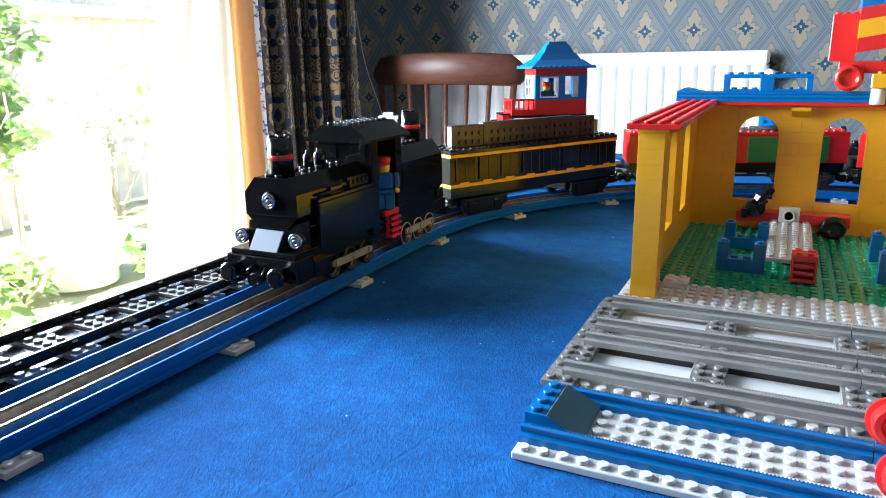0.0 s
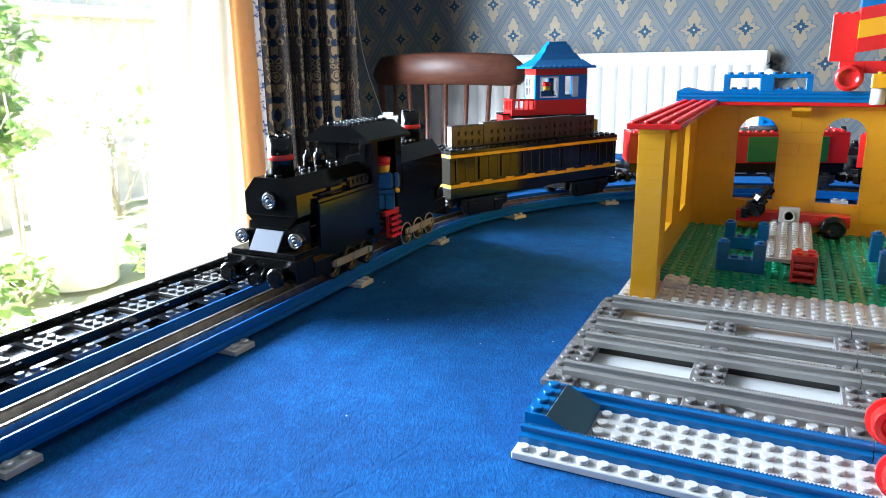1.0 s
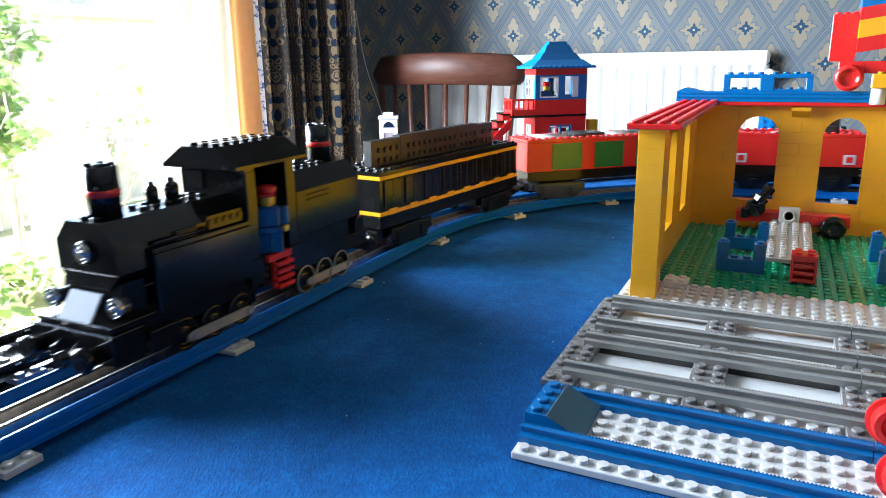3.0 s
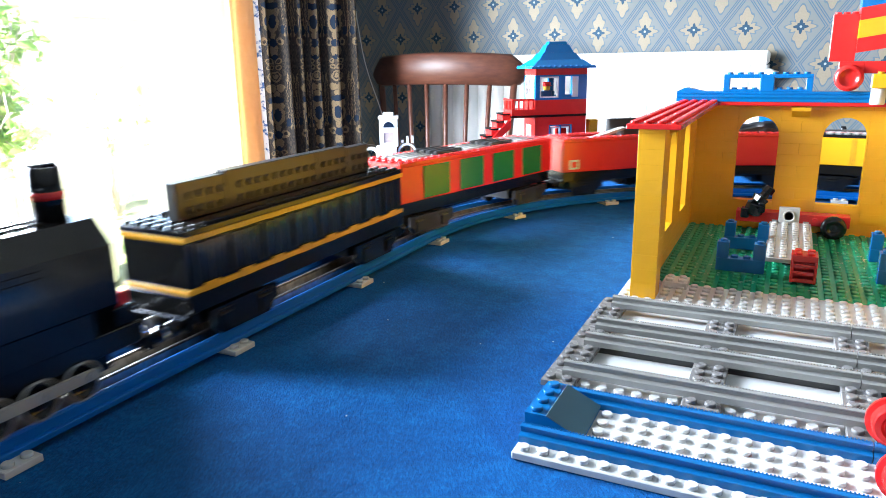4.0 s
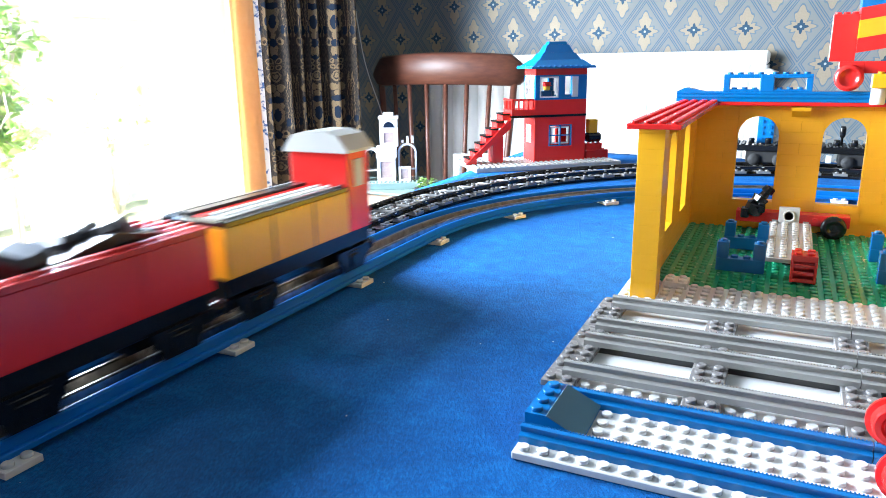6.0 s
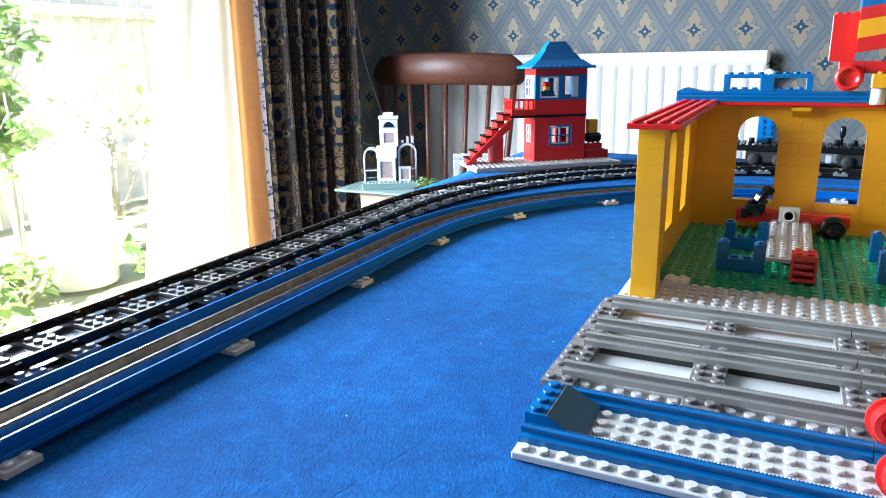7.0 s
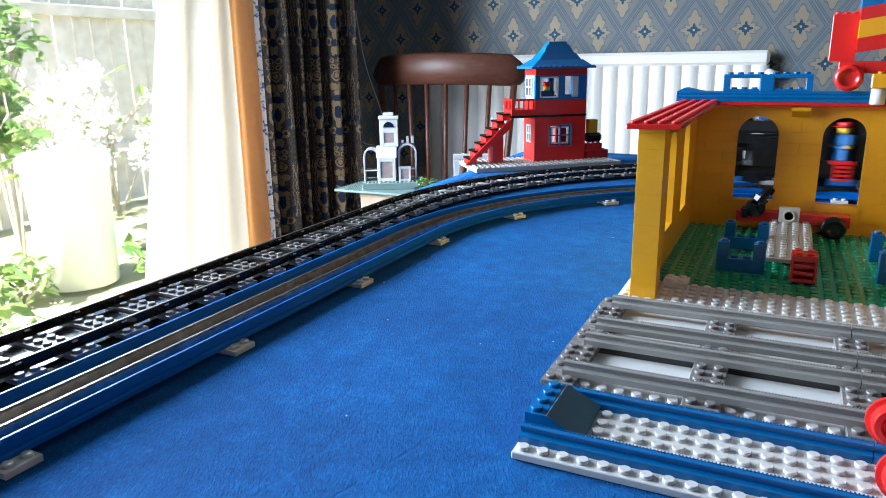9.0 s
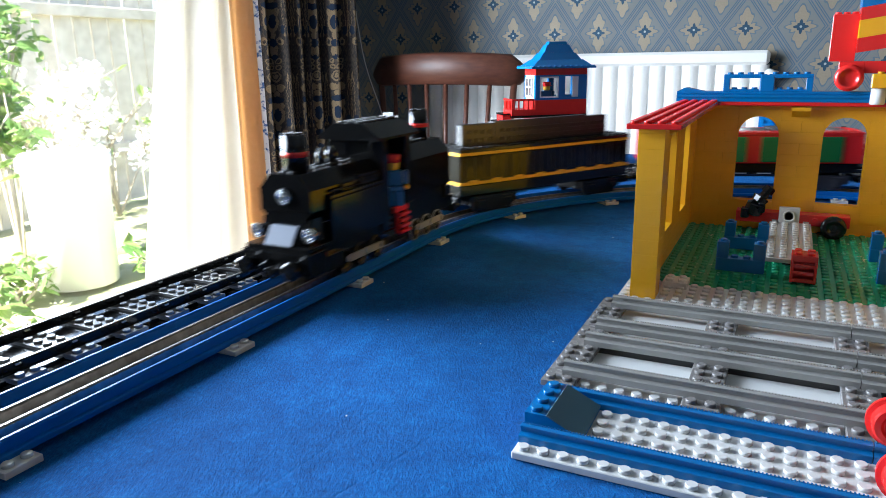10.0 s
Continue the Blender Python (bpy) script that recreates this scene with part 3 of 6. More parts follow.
for i in range(n):
    for j in range(n):
        bm.faces.new([rows[i][j], rows[i + 1][j], rows[i + 1][j + 1], rows[i][j + 1]]).smooth = True
ring = [rows[i][0] for i in range(n)] + [rows[n][j] for j in range(n)] + [rows[i][n] for i in range(n, 0, -1)] + [rows[0][j] for j in range(n, 0, -1)]
low = []
for k, v in enumerate(ring):
    d = Vector((v.co.x - 0.26, v.co.y, 0)).normalized()
    low.append(bm.verts.new(v.co + d * (0.012 + 0.01 * math.sin(k * 0.5)) + Vector((0, 0, -0.16))))
for k in range(len(ring)):
    bm.faces.new([ring[k], ring[(k + 1) % len(ring)], low[(k + 1) % len(low)], low[k]]).smooth = True
tagged(part("tablecloth", bm, CLOTH), "plain royal-blue napped tablecloth on the table", "tablecloth")

# ---- main blue railway loop ----
R, X0, YC, YB = 0.352, -0.2035, 0.285, -0.225
XC, ST = X0 + R, YC - YB
LOOP = 2 * math.pi * R + 2 * ST


def path(s):
    """Place and heading of the blue track's centre after s metres; on the window side s = -y."""
    u = (s + YC) % LOOP
    if u < ST:
        return X0, YC - u, 0.0, -1.0
    u -= ST
    if u < math.pi * R:
        a = u / R
        return XC - R * math.cos(a), YB - R * math.sin(a), math.sin(a), -math.cos(a)
    u -= math.pi * R
    if u < ST:
        return XC + R, YB + u, 0.0, 1.0
    a = (u - ST) / R
    return XC + R * math.cos(a), YC + R * math.sin(a), -math.sin(a), math.cos(a)


RAIL = [(-0.004, 0.0), (-0.004, 0.0036), (-0.0036, 0.0040), (-0.0010, 0.0043), (-0.0010, 0.0063), (-0.0017, 0.0068), (-0.0017, 0.0076), (-0.0012, 0.0080),
        (0.0012, 0.0080), (0.0017, 0.0076), (0.0017, 0.0068), (0.0010, 0.0063), (0.0010, 0.0043), (0.0036, 0.0040), (0.004, 0.0036), (0.004, 0.0)]


def rail_at(off, z, prof=RAIL):
    return [(off + u, z + v) for u, v in prof]


SLIM = [(-0.004, 0.0), (-0.004, 0.0022), (-0.0036, 0.0027), (-0.0018, 0.0030), (-0.0016, 0.0070), (-0.0007, 0.0080), (0.0007, 0.0080), (0.0016, 0.0070), (0.0018, 0.0030), (0.0036, 0.0027), (0.004, 0.0022), (0.004, 0.0)]
TALL = [(-0.0026, 0.0), (-0.0026, 0.0006), (-0.0015, 0.0010), (-0.0015, 0.0048), (0.0015, 0.0048), (0.0015, 0.0010), (0.0026, 0.0006), (0.0026, 0.0)]
OZ = 0.0066      # top of the outer track's sleepers

track = thing("railway_track", Matrix(), "blue plastic toy railway track with steel conductor rails", "toy track")
loop = []
for i in range(361):
    x, y, dx, dy = path(i * LOOP / 360)
    loop.append((x, y, -dy, dx))
for off in (-0.020, 0.020):
    bm = B()
    sweep(bm, rail_at(off, PH, SLIM), loop, True)
    part("rail", bm, RAILBLUE, track)
for off in (-0.0068, 0.0068):
    bm = B()
    sweep(bm, [(off - 0.0024, PH), (off - 0.0016, 0.0092), (off - 0.0008, 0.0100), (off + 0.0008, 0.0100), (off + 0.0016, 0.0092), (off + 0.0024, PH)], loop, True)
    part("conductor_rail", bm, STEEL, track, "dull steel conductor rail")
bm = B()
box(bm, (-0.008, -0.032, 0), (0.008, 0.032, PH), 0.0003)
for i in (-1, 0):
    for j in (0, 7):
        stud(bm, (i + 0.5) * P, -0.032 + (j + 0.5) * P, PH, 14)
sleeper_mesh = mesh_of("sleeper", bm, OLDWHITE)
marks = [-0.297 + 0.128 * k for k in range(1, int(ST / 0.128) + 1)]
marks += [-YC + ST + math.pi * R * k / 8 for k in range(9)]
marks += [-YC + ST + math.pi * R + 0.128 * k for k in range(1, int(ST / 0.128) + 1)]
marks += [-0.297 - 0.134 * k for k in range(8)]
for s in marks:
    x, y, dx, dy = path(s)
    ob = new("sleeper", sleeper_mesh)
    ob.parent = track
    ob.matrix_basis = pose(x, y, 0, 0, 0, math.degrees(math.atan2(dy, dx)))

# ---- outer dark grey track ----
OR, OX, OYC = 0.425, -0.2715, 0.385
outer = thing("railway_track", Matrix(), "dark grey toy railway track with studded sleepers", "toy track")


def outer_path(s):
    """s from the straight's near end; straight along +y, then round to +x."""
    y0 = -0.62
    if s < OYC - y0:
        return OX, y0 + s, 0.0, 1.0
    a = (s - (OYC - y0)) / OR
    if a < math.pi / 2:
        return OX + OR - OR * math.cos(a), OYC + OR * math.sin(a), math.sin(a), math.cos(a)
    return OX + OR + (a - math.pi / 2) * OR, OYC + OR, 1.0, 0.0


OLEN = OYC + 0.62 + OR * math.pi / 2 + 0.45
line2 = []
for i in range(141):
    x, y, dx, dy = outer_path(OLEN * i / 140)
    line2.append((x, y, -dy, dx))
for off in (-0.020, 0.020):
    bm = B()
    sweep(bm, rail_at(off, OZ, TALL), line2)
    rail_ob = part("rail", bm, BLACK, outer)
    bm = B()
    sweep(bm, [(off - 0.0010, OZ + 0.0049), (off - 0.0008, OZ + 0.0053), (off + 0.0008, OZ + 0.0053), (off + 0.0010, OZ + 0.0049)], line2)
    part("metal_cap", bm, STEEL, rail_ob, "thin metal strip on the rail head")
bm = B()
sweep(bm, [(-0.0305, 0.0), (-0.0305, 0.0033), (-0.0225, 0.0033), (-0.0225, 0.0046), (0.0225, 0.0046), (0.0225, 0.0033), (0.0305, 0.0033), (0.0305, 0.0)], line2)
part("track_bed", bm, BLACK, outer, "black moulded web between the rails")
bm = B()
box(bm, (-0.008, -0.032, OZ - PH), (0.008, 0.032, OZ), 0.0003)
for i in (-1, 0):
    for j in (0, 2, 3, 4, 5, 7):
        stud(bm, (i + 0.5) * P, -0.032 + (j + 0.5) * P, OZ, 12)
dark_sleeper = mesh_of("sleeper", bm, SLEEP)
bm = B()
box(bm, (-0.0016, -0.0008, 0), (0.0016, 0.0008, 0.0010), 0.0003)
rail_clip = mesh_of("rail_clip", bm, LTGREY)
k = 0.008
while k < OLEN:
    x, y, dx, dy = outer_path(k)
    ob = new("sleeper", dark_sleeper)
    ob.parent = outer
    ob.matrix_basis = pose(x, y, 0, 0, 0, math.degrees(math.atan2(dy, dx)))
    for off in (-0.0184, 0.0216):
        clip_ob = new("rail_clip", rail_clip)
        clip_ob.parent = ob
        clip_ob.matrix_basis = pose(0, -off, OZ + 0.0034)
    k += 0.0320

# ---- level platform with a short blue track and two grey tracks ----
platform = thing("track_platform", Matrix(), "white studded plate carrying short blue and grey tracks", "toy platform")
PLW = 0.256
bm = B()
box(bm, (0, 0, 0), (PLW, 0.072, PH), 0.0004)
part("white_plate", bm, WHITE, platform)
bm = B()
for j in (0, 2, 3, 4, 5, 7, 8):
    studs(bm, 0 if j not in (2, 3, 4, 5) else 0.024, j * P, 32 if j not in (2, 3, 4, 5) else 29, 1, PH, 14)
part("studs", bm, WHITE, platform, "white moulded studs", "stuff")
for y, d in ((0.0722, 0.0395), (0.1320, 0.0520)):
    bm = B()
    box(bm, (0.002, y, 0), (PLW, y + d, 0.0026), 0.0004)
    part("white_sheet", bm, SHEET, platform, "smooth white sheet under a grey track")
# black strips stand in for the deep shade under the grey rails
bm = B()
box(bm, (0.002, 0.1122, 0), (PLW, 0.1312, 0.0008), 0.0002)
box(bm, (0.002, 0.1845, 0), (PLW, 0.1915, 0.0008), 0.0002)
part("dark_strip", bm, MATT, platform, "matt black strip standing in for shade beside the white sheets")


def straight_rail(y, x0, x1, z, mat, name="rail"):
    bm = B()
    prism(bm, [(u, v * 0.82) for u, v in RAIL], x0 + 0.0002, x1 - 0.0002, lambda u, v, w: Vector((w, y + u, z + v)))
    # fine moulded teeth along the inner top edge
    t = x0 + 0.0006
    while t < x1 - 0.001:
        box(bm, (t, y + 0.0004, z + 0.0064), (t + 0.0006, y + 0.0013, z + 0.0070), 0.0001)
        t += 0.0013
    return part(name, bm, mat, platform)


for y in (0.012, 0.052):
    straight_rail(y, 0.0, 0.128, PH, BLUE)
    straight_rail(y, 0.128, PLW, PH, BLUE)
bm = B()
prism(bm, [(0, PH), (0.024, PH), (0.024, PH + 0.0022), (0.0088, PH + BH - 0.0002), (0.008, PH + BH), (0, PH + BH)], 0.0162, 0.0478, lambda u, v, w: Vector((u, w, v)))
studs(bm, 0, 0.016, 1, 4, PH + BH, 14)
slope_ob = part("buffer_slope", bm, BLUE, platform, "blue sloping end block with four studs")
bm = B()
prism(bm, [(0.0241, PH + 0.0022), (0.0245, PH + 0.0024), (0.0092, PH + BH + 0.0001), (0.0088, PH + BH - 0.0001)], 0.0164, 0.0476, lambda u, v, w: Vector((u, w, v)))
part("slope_face", bm, SLOPE, slope_ob, "dusty grained slope face")
ZS = 0.0064
bm = B()
box(bm, (-0.008, 0, 0), (0.008, 0.064, PH - 0.0001), 0.0003)
for i in (-1, 0):
    for j in (0, 2, 3, 4, 5, 7):
        stud(bm, (i + 0.5) * P, (j + 0.5) * P, PH, 12)
grey_sleeper = mesh_of("sleeper", bm, DULL)
for yb in (0.0615, 0.1257):
    for x in (0.0, 0.064, 0.128, 0.192, 0.248):
        ob = new("sleeper", grey_sleeper)
        ob.parent = platform
        ob.matrix_basis = pose(x, yb, ZS - PH)
    for y in (yb + 0.012, yb + 0.052):
        straight_rail(y, 0.0, 0.128, ZS, GREY)
        straight_rail(y, 0.128, PLW, ZS, GREY)

# ---- station ----
SX, SY = -0.0035, 0.192
station = thing("toy_station", Matrix.Translation((SX, SY, 0)), "open yellow brick toy station on white and green plates", "toy building")
SW, SD = 0.256, 0.256
bm = B()
box(bm, (0, 0, 0), (SW, 0.056, PH), 0.0004)
part("white_baseplate", bm, WHITE, station)
bm = B()
studs(bm, 0, 0, 32, 7, PH, 10)
part("white_studs", bm, WHITE, station, "", "stuff")
bm = B()
box(bm, (0, 0.0562, 0), (SW, SD, PH), 0.0004)
part("green_baseplate", bm, GREEN, station)
bm = B()
studs(bm, 0.016, 0.056, 30, 24, PH, 8)
part("green_studs", bm, GREEN, station, "", "stuff")
brick_cache = {}


def brick(lx, ly, h=BH, mat=YELLOW):
    key = (round(lx, 4), round(ly, 4), round(h, 4), mat.name)
    if key not in brick_cache:
        bm = B()
        box(bm, (0.00003, 0.00003, 0.00002), (lx - 0.00003, ly - 0.00003, h - 0.00002), 0.00011)
        brick_cache[key] = mesh_of("brick", bm, mat)
    return brick_cache[key]


def lay(parent, me, x, y, z, name="brick"):
    ob = new(name, me)
    ob.parent = parent
    ob.matrix_basis = pose(x + random.uniform(-0.00004, 0.00004), y + random.uniform(-0.00004, 0.00004), z)
    return ob


def spans(lo, hi, holes):
    """What is left of lo..hi beside the holes."""
    out, at = [], lo
    for a, b in sorted(holes):
        if a > at + 1e-5:
            out.append((at, min(a, hi)))
        at = max(at, b)
    if at < hi - 1e-5:
        out.append((at, hi))
    return out


WINS = [(0.0505, 0.0845), (0.117, 0.1505), (0.1835, 0.217)]
LWINS = [(0.096, 0.130), (0.172, 0.206)]
WZ0, WSPR, WTOP = 0.0290, 0.0855, 0.1025


def course_wall(lo, hi, holes, put):
    for c in range(12):
        h = BH if c < 11 else PH
        z = PH + c * BH
        cut = holes if z + 0.4 * h > WZ0 - 0.004 and z + 0.5 * h < WTOP + 0.006 else []
        for a, b in spans(lo, hi, cut):
            x = a
            first = True
            while x < b - 1e-4:
                l = min(0.032 if not (first and c % 2) else 0.016, b - x)
                if b - x - l < 0.006:
                    l = b - x
                put(x, l, z, h)
                x += l
                first = False


course_wall(0.008, SW - 0.008, WINS, lambda x, l, z, h: lay(station, brick(l, P, h), x, SD - P, z))
course_wall(0.032, SD - P, LWINS, lambda x, l, z, h: lay(station, brick(P, l, h), 0.008, x, z))
course_wall(0.032, SD - P, [], lambda x, l, z, h: lay(station, brick(P, l, h), SW - 0.016, x, z))
for c in range(12):
    h = BH if c < 11 else PH
    for x in (0.008, SW - 0.024):
        lay(station, brick(0.016, 0.016, h), x, 0.016, PH + c * BH)


def arch_piece(a, b, place):
    """Yellow arch window piece: square outside, round-headed opening, thin jambs."""
    top = PH + 11 * BH
    n = 14
    r, c = (b - a) / 2 - 0.0006, (a + b) / 2
    sp = WTOP - r
    bm = B()
    arc = [(c + r * math.cos(math.pi * i / n), sp + r * math.sin(math.pi * i / n)) for i in range(n + 1)]
    z_low = PH + 9 * BH
    for i in range(n):
        (u0, v0), (u1, v1) = arc[i], arc[i + 1]
        prism(bm, [(u0, v0), (u0, top - 0.0001), (u1, top - 0.0001), (u1, v1)], 0.0003, P - 0.0003, place)
    for u0, u1 in ((a, c - r), (c + r, b)):
        prism(bm, [(u0, WZ0), (u1, WZ0), (u1, top - 0.0001), (u0, top - 0.0001)], 0.0, P, place)
    prism(bm, [(a, PH + 2 * BH), (b, PH + 2 * BH), (b, WZ0), (a, WZ0)], -0.0015, P, place)
    part("window_arch", bm, YELLOW, station, "yellow round-headed window piece")


for a, b in WINS:
    arch_piece(a, b, lambda u, v, w: Vector((u, SD - P + w, v)))
for a, b in LWINS:
    arch_piece(a, b, lambda u, v, w: Vector((0.008 + w, u, v)))
ZT = PH + 11 * BH + PH
# red studded plates along the left roof, blue rail and red plate on the back wall, stepped brackets
for k in range(4):
    bm = B()
    y0 = 0.008 + k * 0.0596
    box(bm, (0.002, y0, ZT), (0.034, y0 + 0.0594, ZT + PH), 0.0004)
    studs(bm, 0.002, y0, 4, 7, ZT + PH, 10)
    part("roof_plate", bm, RED, station, "red studded roof plate")
for k in range(5):
    bm = B()
    y0 = 0.05 + k * 0.042
    prism(bm, [(0.016, ZT - 0.0005), (0.030, ZT - 0.0005), (0.030, ZT - 0.003), (0.016, ZT - BH)], y0, y0 + 0.014, lambda u, v, w: Vector((u, w, v)))
    part("bracket", bm, YELLOW, station)
for x in (0.092, 0.168):
    bm = B()
    prism(bm, [(SD - P, ZT - 0.001), (SD - P - 0.008, ZT - 0.001), (SD - P - 0.008, ZT - 0.004), (SD - P, ZT - BH)], x, x + 0.014, lambda u, v, w: Vector((w, u, v)))
    part("bracket", bm, YELLOW, station)
bm = B()
box(bm, (0.0342, SD - P - 0.008, ZT), (SW, SD, ZT + PH), 0.0004)
part("eaves_plate", bm, RED, station, "red plate on top of the back wall")
bm = B()
prism(bm, [(SD - 0.016, 0), (SD - 0.016, 0.0026), (SD - 0.0148, 0.0028), (SD - 0.0148, 0.0034), (SD - 0.0158, 0.0036), (SD - 0.0158, 0.0054), (SD - 0.0138, 0.0060), (SD - 0.0138, 0.0066), (SD - 0.0146, 0.0068), (SD - 0.0146, 0.0084), (SD - 0.0142, 0.0086), (SD - 0.002, 0.0086), (SD - 0.002, 0)], -0.002, SW, lambda u, v, w: Vector((w, u, ZT + PH + 0.0001 + v)))
prism(bm, [(-0.002, 0.0086), (0.004, 0.0118), (0.007, 0.0118), (0.022, 0.0086)], SD - 0.0135, SD - 0.004, lambda u, v, w: Vector((u, w, ZT + PH + v)))
part("roof_rail", bm, BLUE, station, "blue rail along the roof edge")
ZR = ZT + PH + 0.0087
bm = B()
for x0 in (0.036, 0.0715):
    box(bm, (x0, SD - 0.012, ZR), (x0 + 0.005, SD - 0.005, ZR + 0.011), 0.0003)
    box(bm, (x0 + 0.029, SD - 0.012, ZR), (x0 + 0.034, SD - 0.005, ZR + 0.011), 0.0003)
    box(bm, (x0, SD - 0.012, ZR + 0.011), (x0 + 0.034, SD - 0.005, ZR + 0.0142), 0.0003)
    box(bm, (x0, SD - 0.0118, ZR), (x0 + 0.034, SD - 0.0052, ZR + 0.0016), 0.0003)
    for i in range(4):
        stud(bm, x0 + 0.005 + i * 0.008, SD - 0.0085, ZR + 0.0142)
    for i in range(3):
        stud(bm, x0 + 0.009 + i * 0.008, SD - 0.0085, ZR + 0.0016)
box(bm, (0.0655, SD - 0.0122, ZR), (0.0760, SD - 0.0048, ZR + 0.0137), 0.0003)
part("roof_fence", bm, BLUE, station, "low blue fence on the roof")
bm = B()
box(bm, (0.024, 0.044, PH), (0.040, 0.060, 2.3 * PH), 0.0003)
studs(bm, 0.024, 0.044, 2, 2, 2.3 * PH)
part("white_tile", bm, WHITE, station)


def blue_bench(m):
    ob = thing("toy_bench", m, "blue brick toy bench with upright ends", "toy furniture", "blue benches in the station")
    bm = B()
    box(bm, (0, 0, 0), (0.032, P, BH), 0.0004)
    for i in (1, 2):
        stud(bm, (i + 0.5) * P, 0.004, BH)
    part("seat", bm, BLUE, ob)
    for x in (0, 0.024):
        bm = B()
        box(bm, (x, 0, BH), (x + P, P, 2 * BH + 0.002), 0.0004)
        stud(bm, x + 0.004, 0.004, 2 * BH + 0.002)
        part("upright", bm, BLUE, ob)
    return ob


ZF = PH + 0.0017
for x, y in ((0.0495, 0.286), (0.0495, 0.352), (0.150, 0.350), (0.150, 0.292)):
    blue_bench(Matrix.Translation((x, y, ZF)))
ttab = thing("toy_table", Matrix.Translation((0.0805, 0.298, ZF)), "light grey studded plate table on low legs", "toy furniture")
bm = B()
box(bm, (0, 0, 0.0066), (0.032, 0.128, 0.0098), 0.0003)
studs(bm, 0, 0, 4, 16, 0.0098)
part("tabletop", bm, LTGREY, ttab)
for y in (0.02, 0.100):
    bm = B()
    box(bm, (0.012, y, 0), (0.020, y + P, 0.0066), 0.0003)
    part("leg", bm, BLACK, ttab)
tch = thing("toy_crate", Matrix.Translation((0.0975, 0.274, ZF)), "red slatted toy crate beside the grey table", "toy furniture")
bm = B()
box(bm, (0, 0.008, 0), (0.016, 0.016, 0.0192), 0.0003)
box(bm, (0, 0, 0.0150), (0.016, 0.0080, 0.0192), 0.0003)
for x in (0.0, 0.0142):
    box(bm, (x, 0, 0), (x + 0.0018, 0.0080, 0.0150), 0.0003)
studs(bm, 0, 0, 2, 2, 0.0192)
part("body", bm, RED, tch)
for i in range(3):
    bm = B()
    box(bm, (0.0018, 0.0002, 0.0004 + i * 0.0050), (0.0142, 0.0030, 0.0030 + i * 0.0050), 0.0003)
    part("slat", bm, RED, tch)

trolley = thing("toy_trolley", Matrix.Translation((0.053, 0.420, ZF)), "red toy trolley with black wheels by the back wall", "toy vehicle")
bm = B()
box(bm, (0, 0.002, 0.008), (0.088, 0.0155, 0.0176), 0.0004)
part("chassis", bm, RED, trolley)
bm = B()
box(bm, (0.034, -0.004, 0.0085), (0.050, 0.002, 0.0235), 0.0004)
turned(bm, [(0.0052, 0), (0.0052, 0.0008), (0.0036, 0.0008), (0.0036, -0.001)], Matrix.Translation((0.042, -0.004, 0.0165)) @ pose(0, 0, 0, 90), 14)
part("motor_box", bm, LTGREY, trolley, "grey block with a round socket")
for x, z in ((0.076, 0.0086),):
    bm = B()
    turned(bm, [(0.004, -0.004), (0.009, -0.004), (0.0098, -0.002), (0.0098, 0.002), (0.009, 0.004), (0.004, 0.004), (0.003, 0.002)], Matrix.Translation((x, -0.002, z)) @ pose(0, 0, 0, 90), 18)
    part("wheel", bm, BLACK, trolley, "black rubber wheel")
bm = B()
for r0, r1, h, m in ((0.0080, 0.0072, 0.010, pose(0.013, 0.0, 0.0165, 8, 14)), (0.0060, 0.0070, 0.006, pose(0.0165, -0.001, 0.0260, 0, 34, 20)),
                     (0.0040, 0.0036, 0.005, pose(0.0200, -0.002, 0.0310, 0, 34, 20)), (0.0050, 0.0046, 0.006, pose(0.0228, -0.003, 0.0350, 0, 34, 20))):
    turned(bm, [(r0 * 0.9, 0), (r0, 0.0008), (r1, h - 0.0008), (r1 * 0.85, h)], m, 9, True, False)
box(bm, (0.004, -0.008, 0.013), (0.011, -0.001, 0.022), 0.001)
box(bm, (0.017, -0.007, 0.018), (0.023, -0.001, 0.027), 0.001)
for x, z in ((0.0075, 0.0175), (0.020, 0.0225)):
    turned(bm, [(0.0024, 0), (0.0022, 0.002)], pose(x, -0.0075, z, 90), 9)
part("funnel", bm, BLACK, trolley, "tilted black funnel")
for x in (0.026, 0.062, 0.070):
    bm = B()
    turned(bm, [(0.0026, 0), (0.0024, 0.0017)], pose(x, 0.002, 0.0128, 90), 10)
    part("side_stud", bm, RED, trolley)


# ---- signal box ----
sig = thing("toy_signal_box", pose(-0.245, 0.752, 0, 0, 0, 40), "red toy signal box with blue hipped roof and stairs", "toy building")
bm = B()
box(bm, (-0.098, -0.030, 0), (0.125, 0.060, 2 * PH), 0.0004)
part("baseplate", bm, LTGREY, sig)
bm = B()
studs(bm, -0.098, -0.030, 27, 11, 2 * PH, 8)
part("studs", bm, LTGREY, sig, "", "stuff")
HWD, HD = 0.080, 0.044


def panel(name, x0, x1, z0, z1, holes, mat, side="front", label="", y=0.0):
    """A flat wall with rectangular openings, 6 mm thick."""
    bm = B()
    zs = sorted({z0, z1, *[h[2] for h in holes], *[h[3] for h in holes]})
    for a, b in zip(zs, zs[1:]):
        cut = [(h[0], h[1]) for h in holes if h[2] < (a + b) / 2 < h[3]]
        for u0, u1 in spans(x0, x1, cut):
            if side == "front":
                box(bm, (u0, y, a), (u1, y + 0.006, b), 0.0001)
            else:
                box(bm, (y, u0, a), (y + 0.006, u1, b), 0.0001)
    return part(name, bm, mat, sig, label)


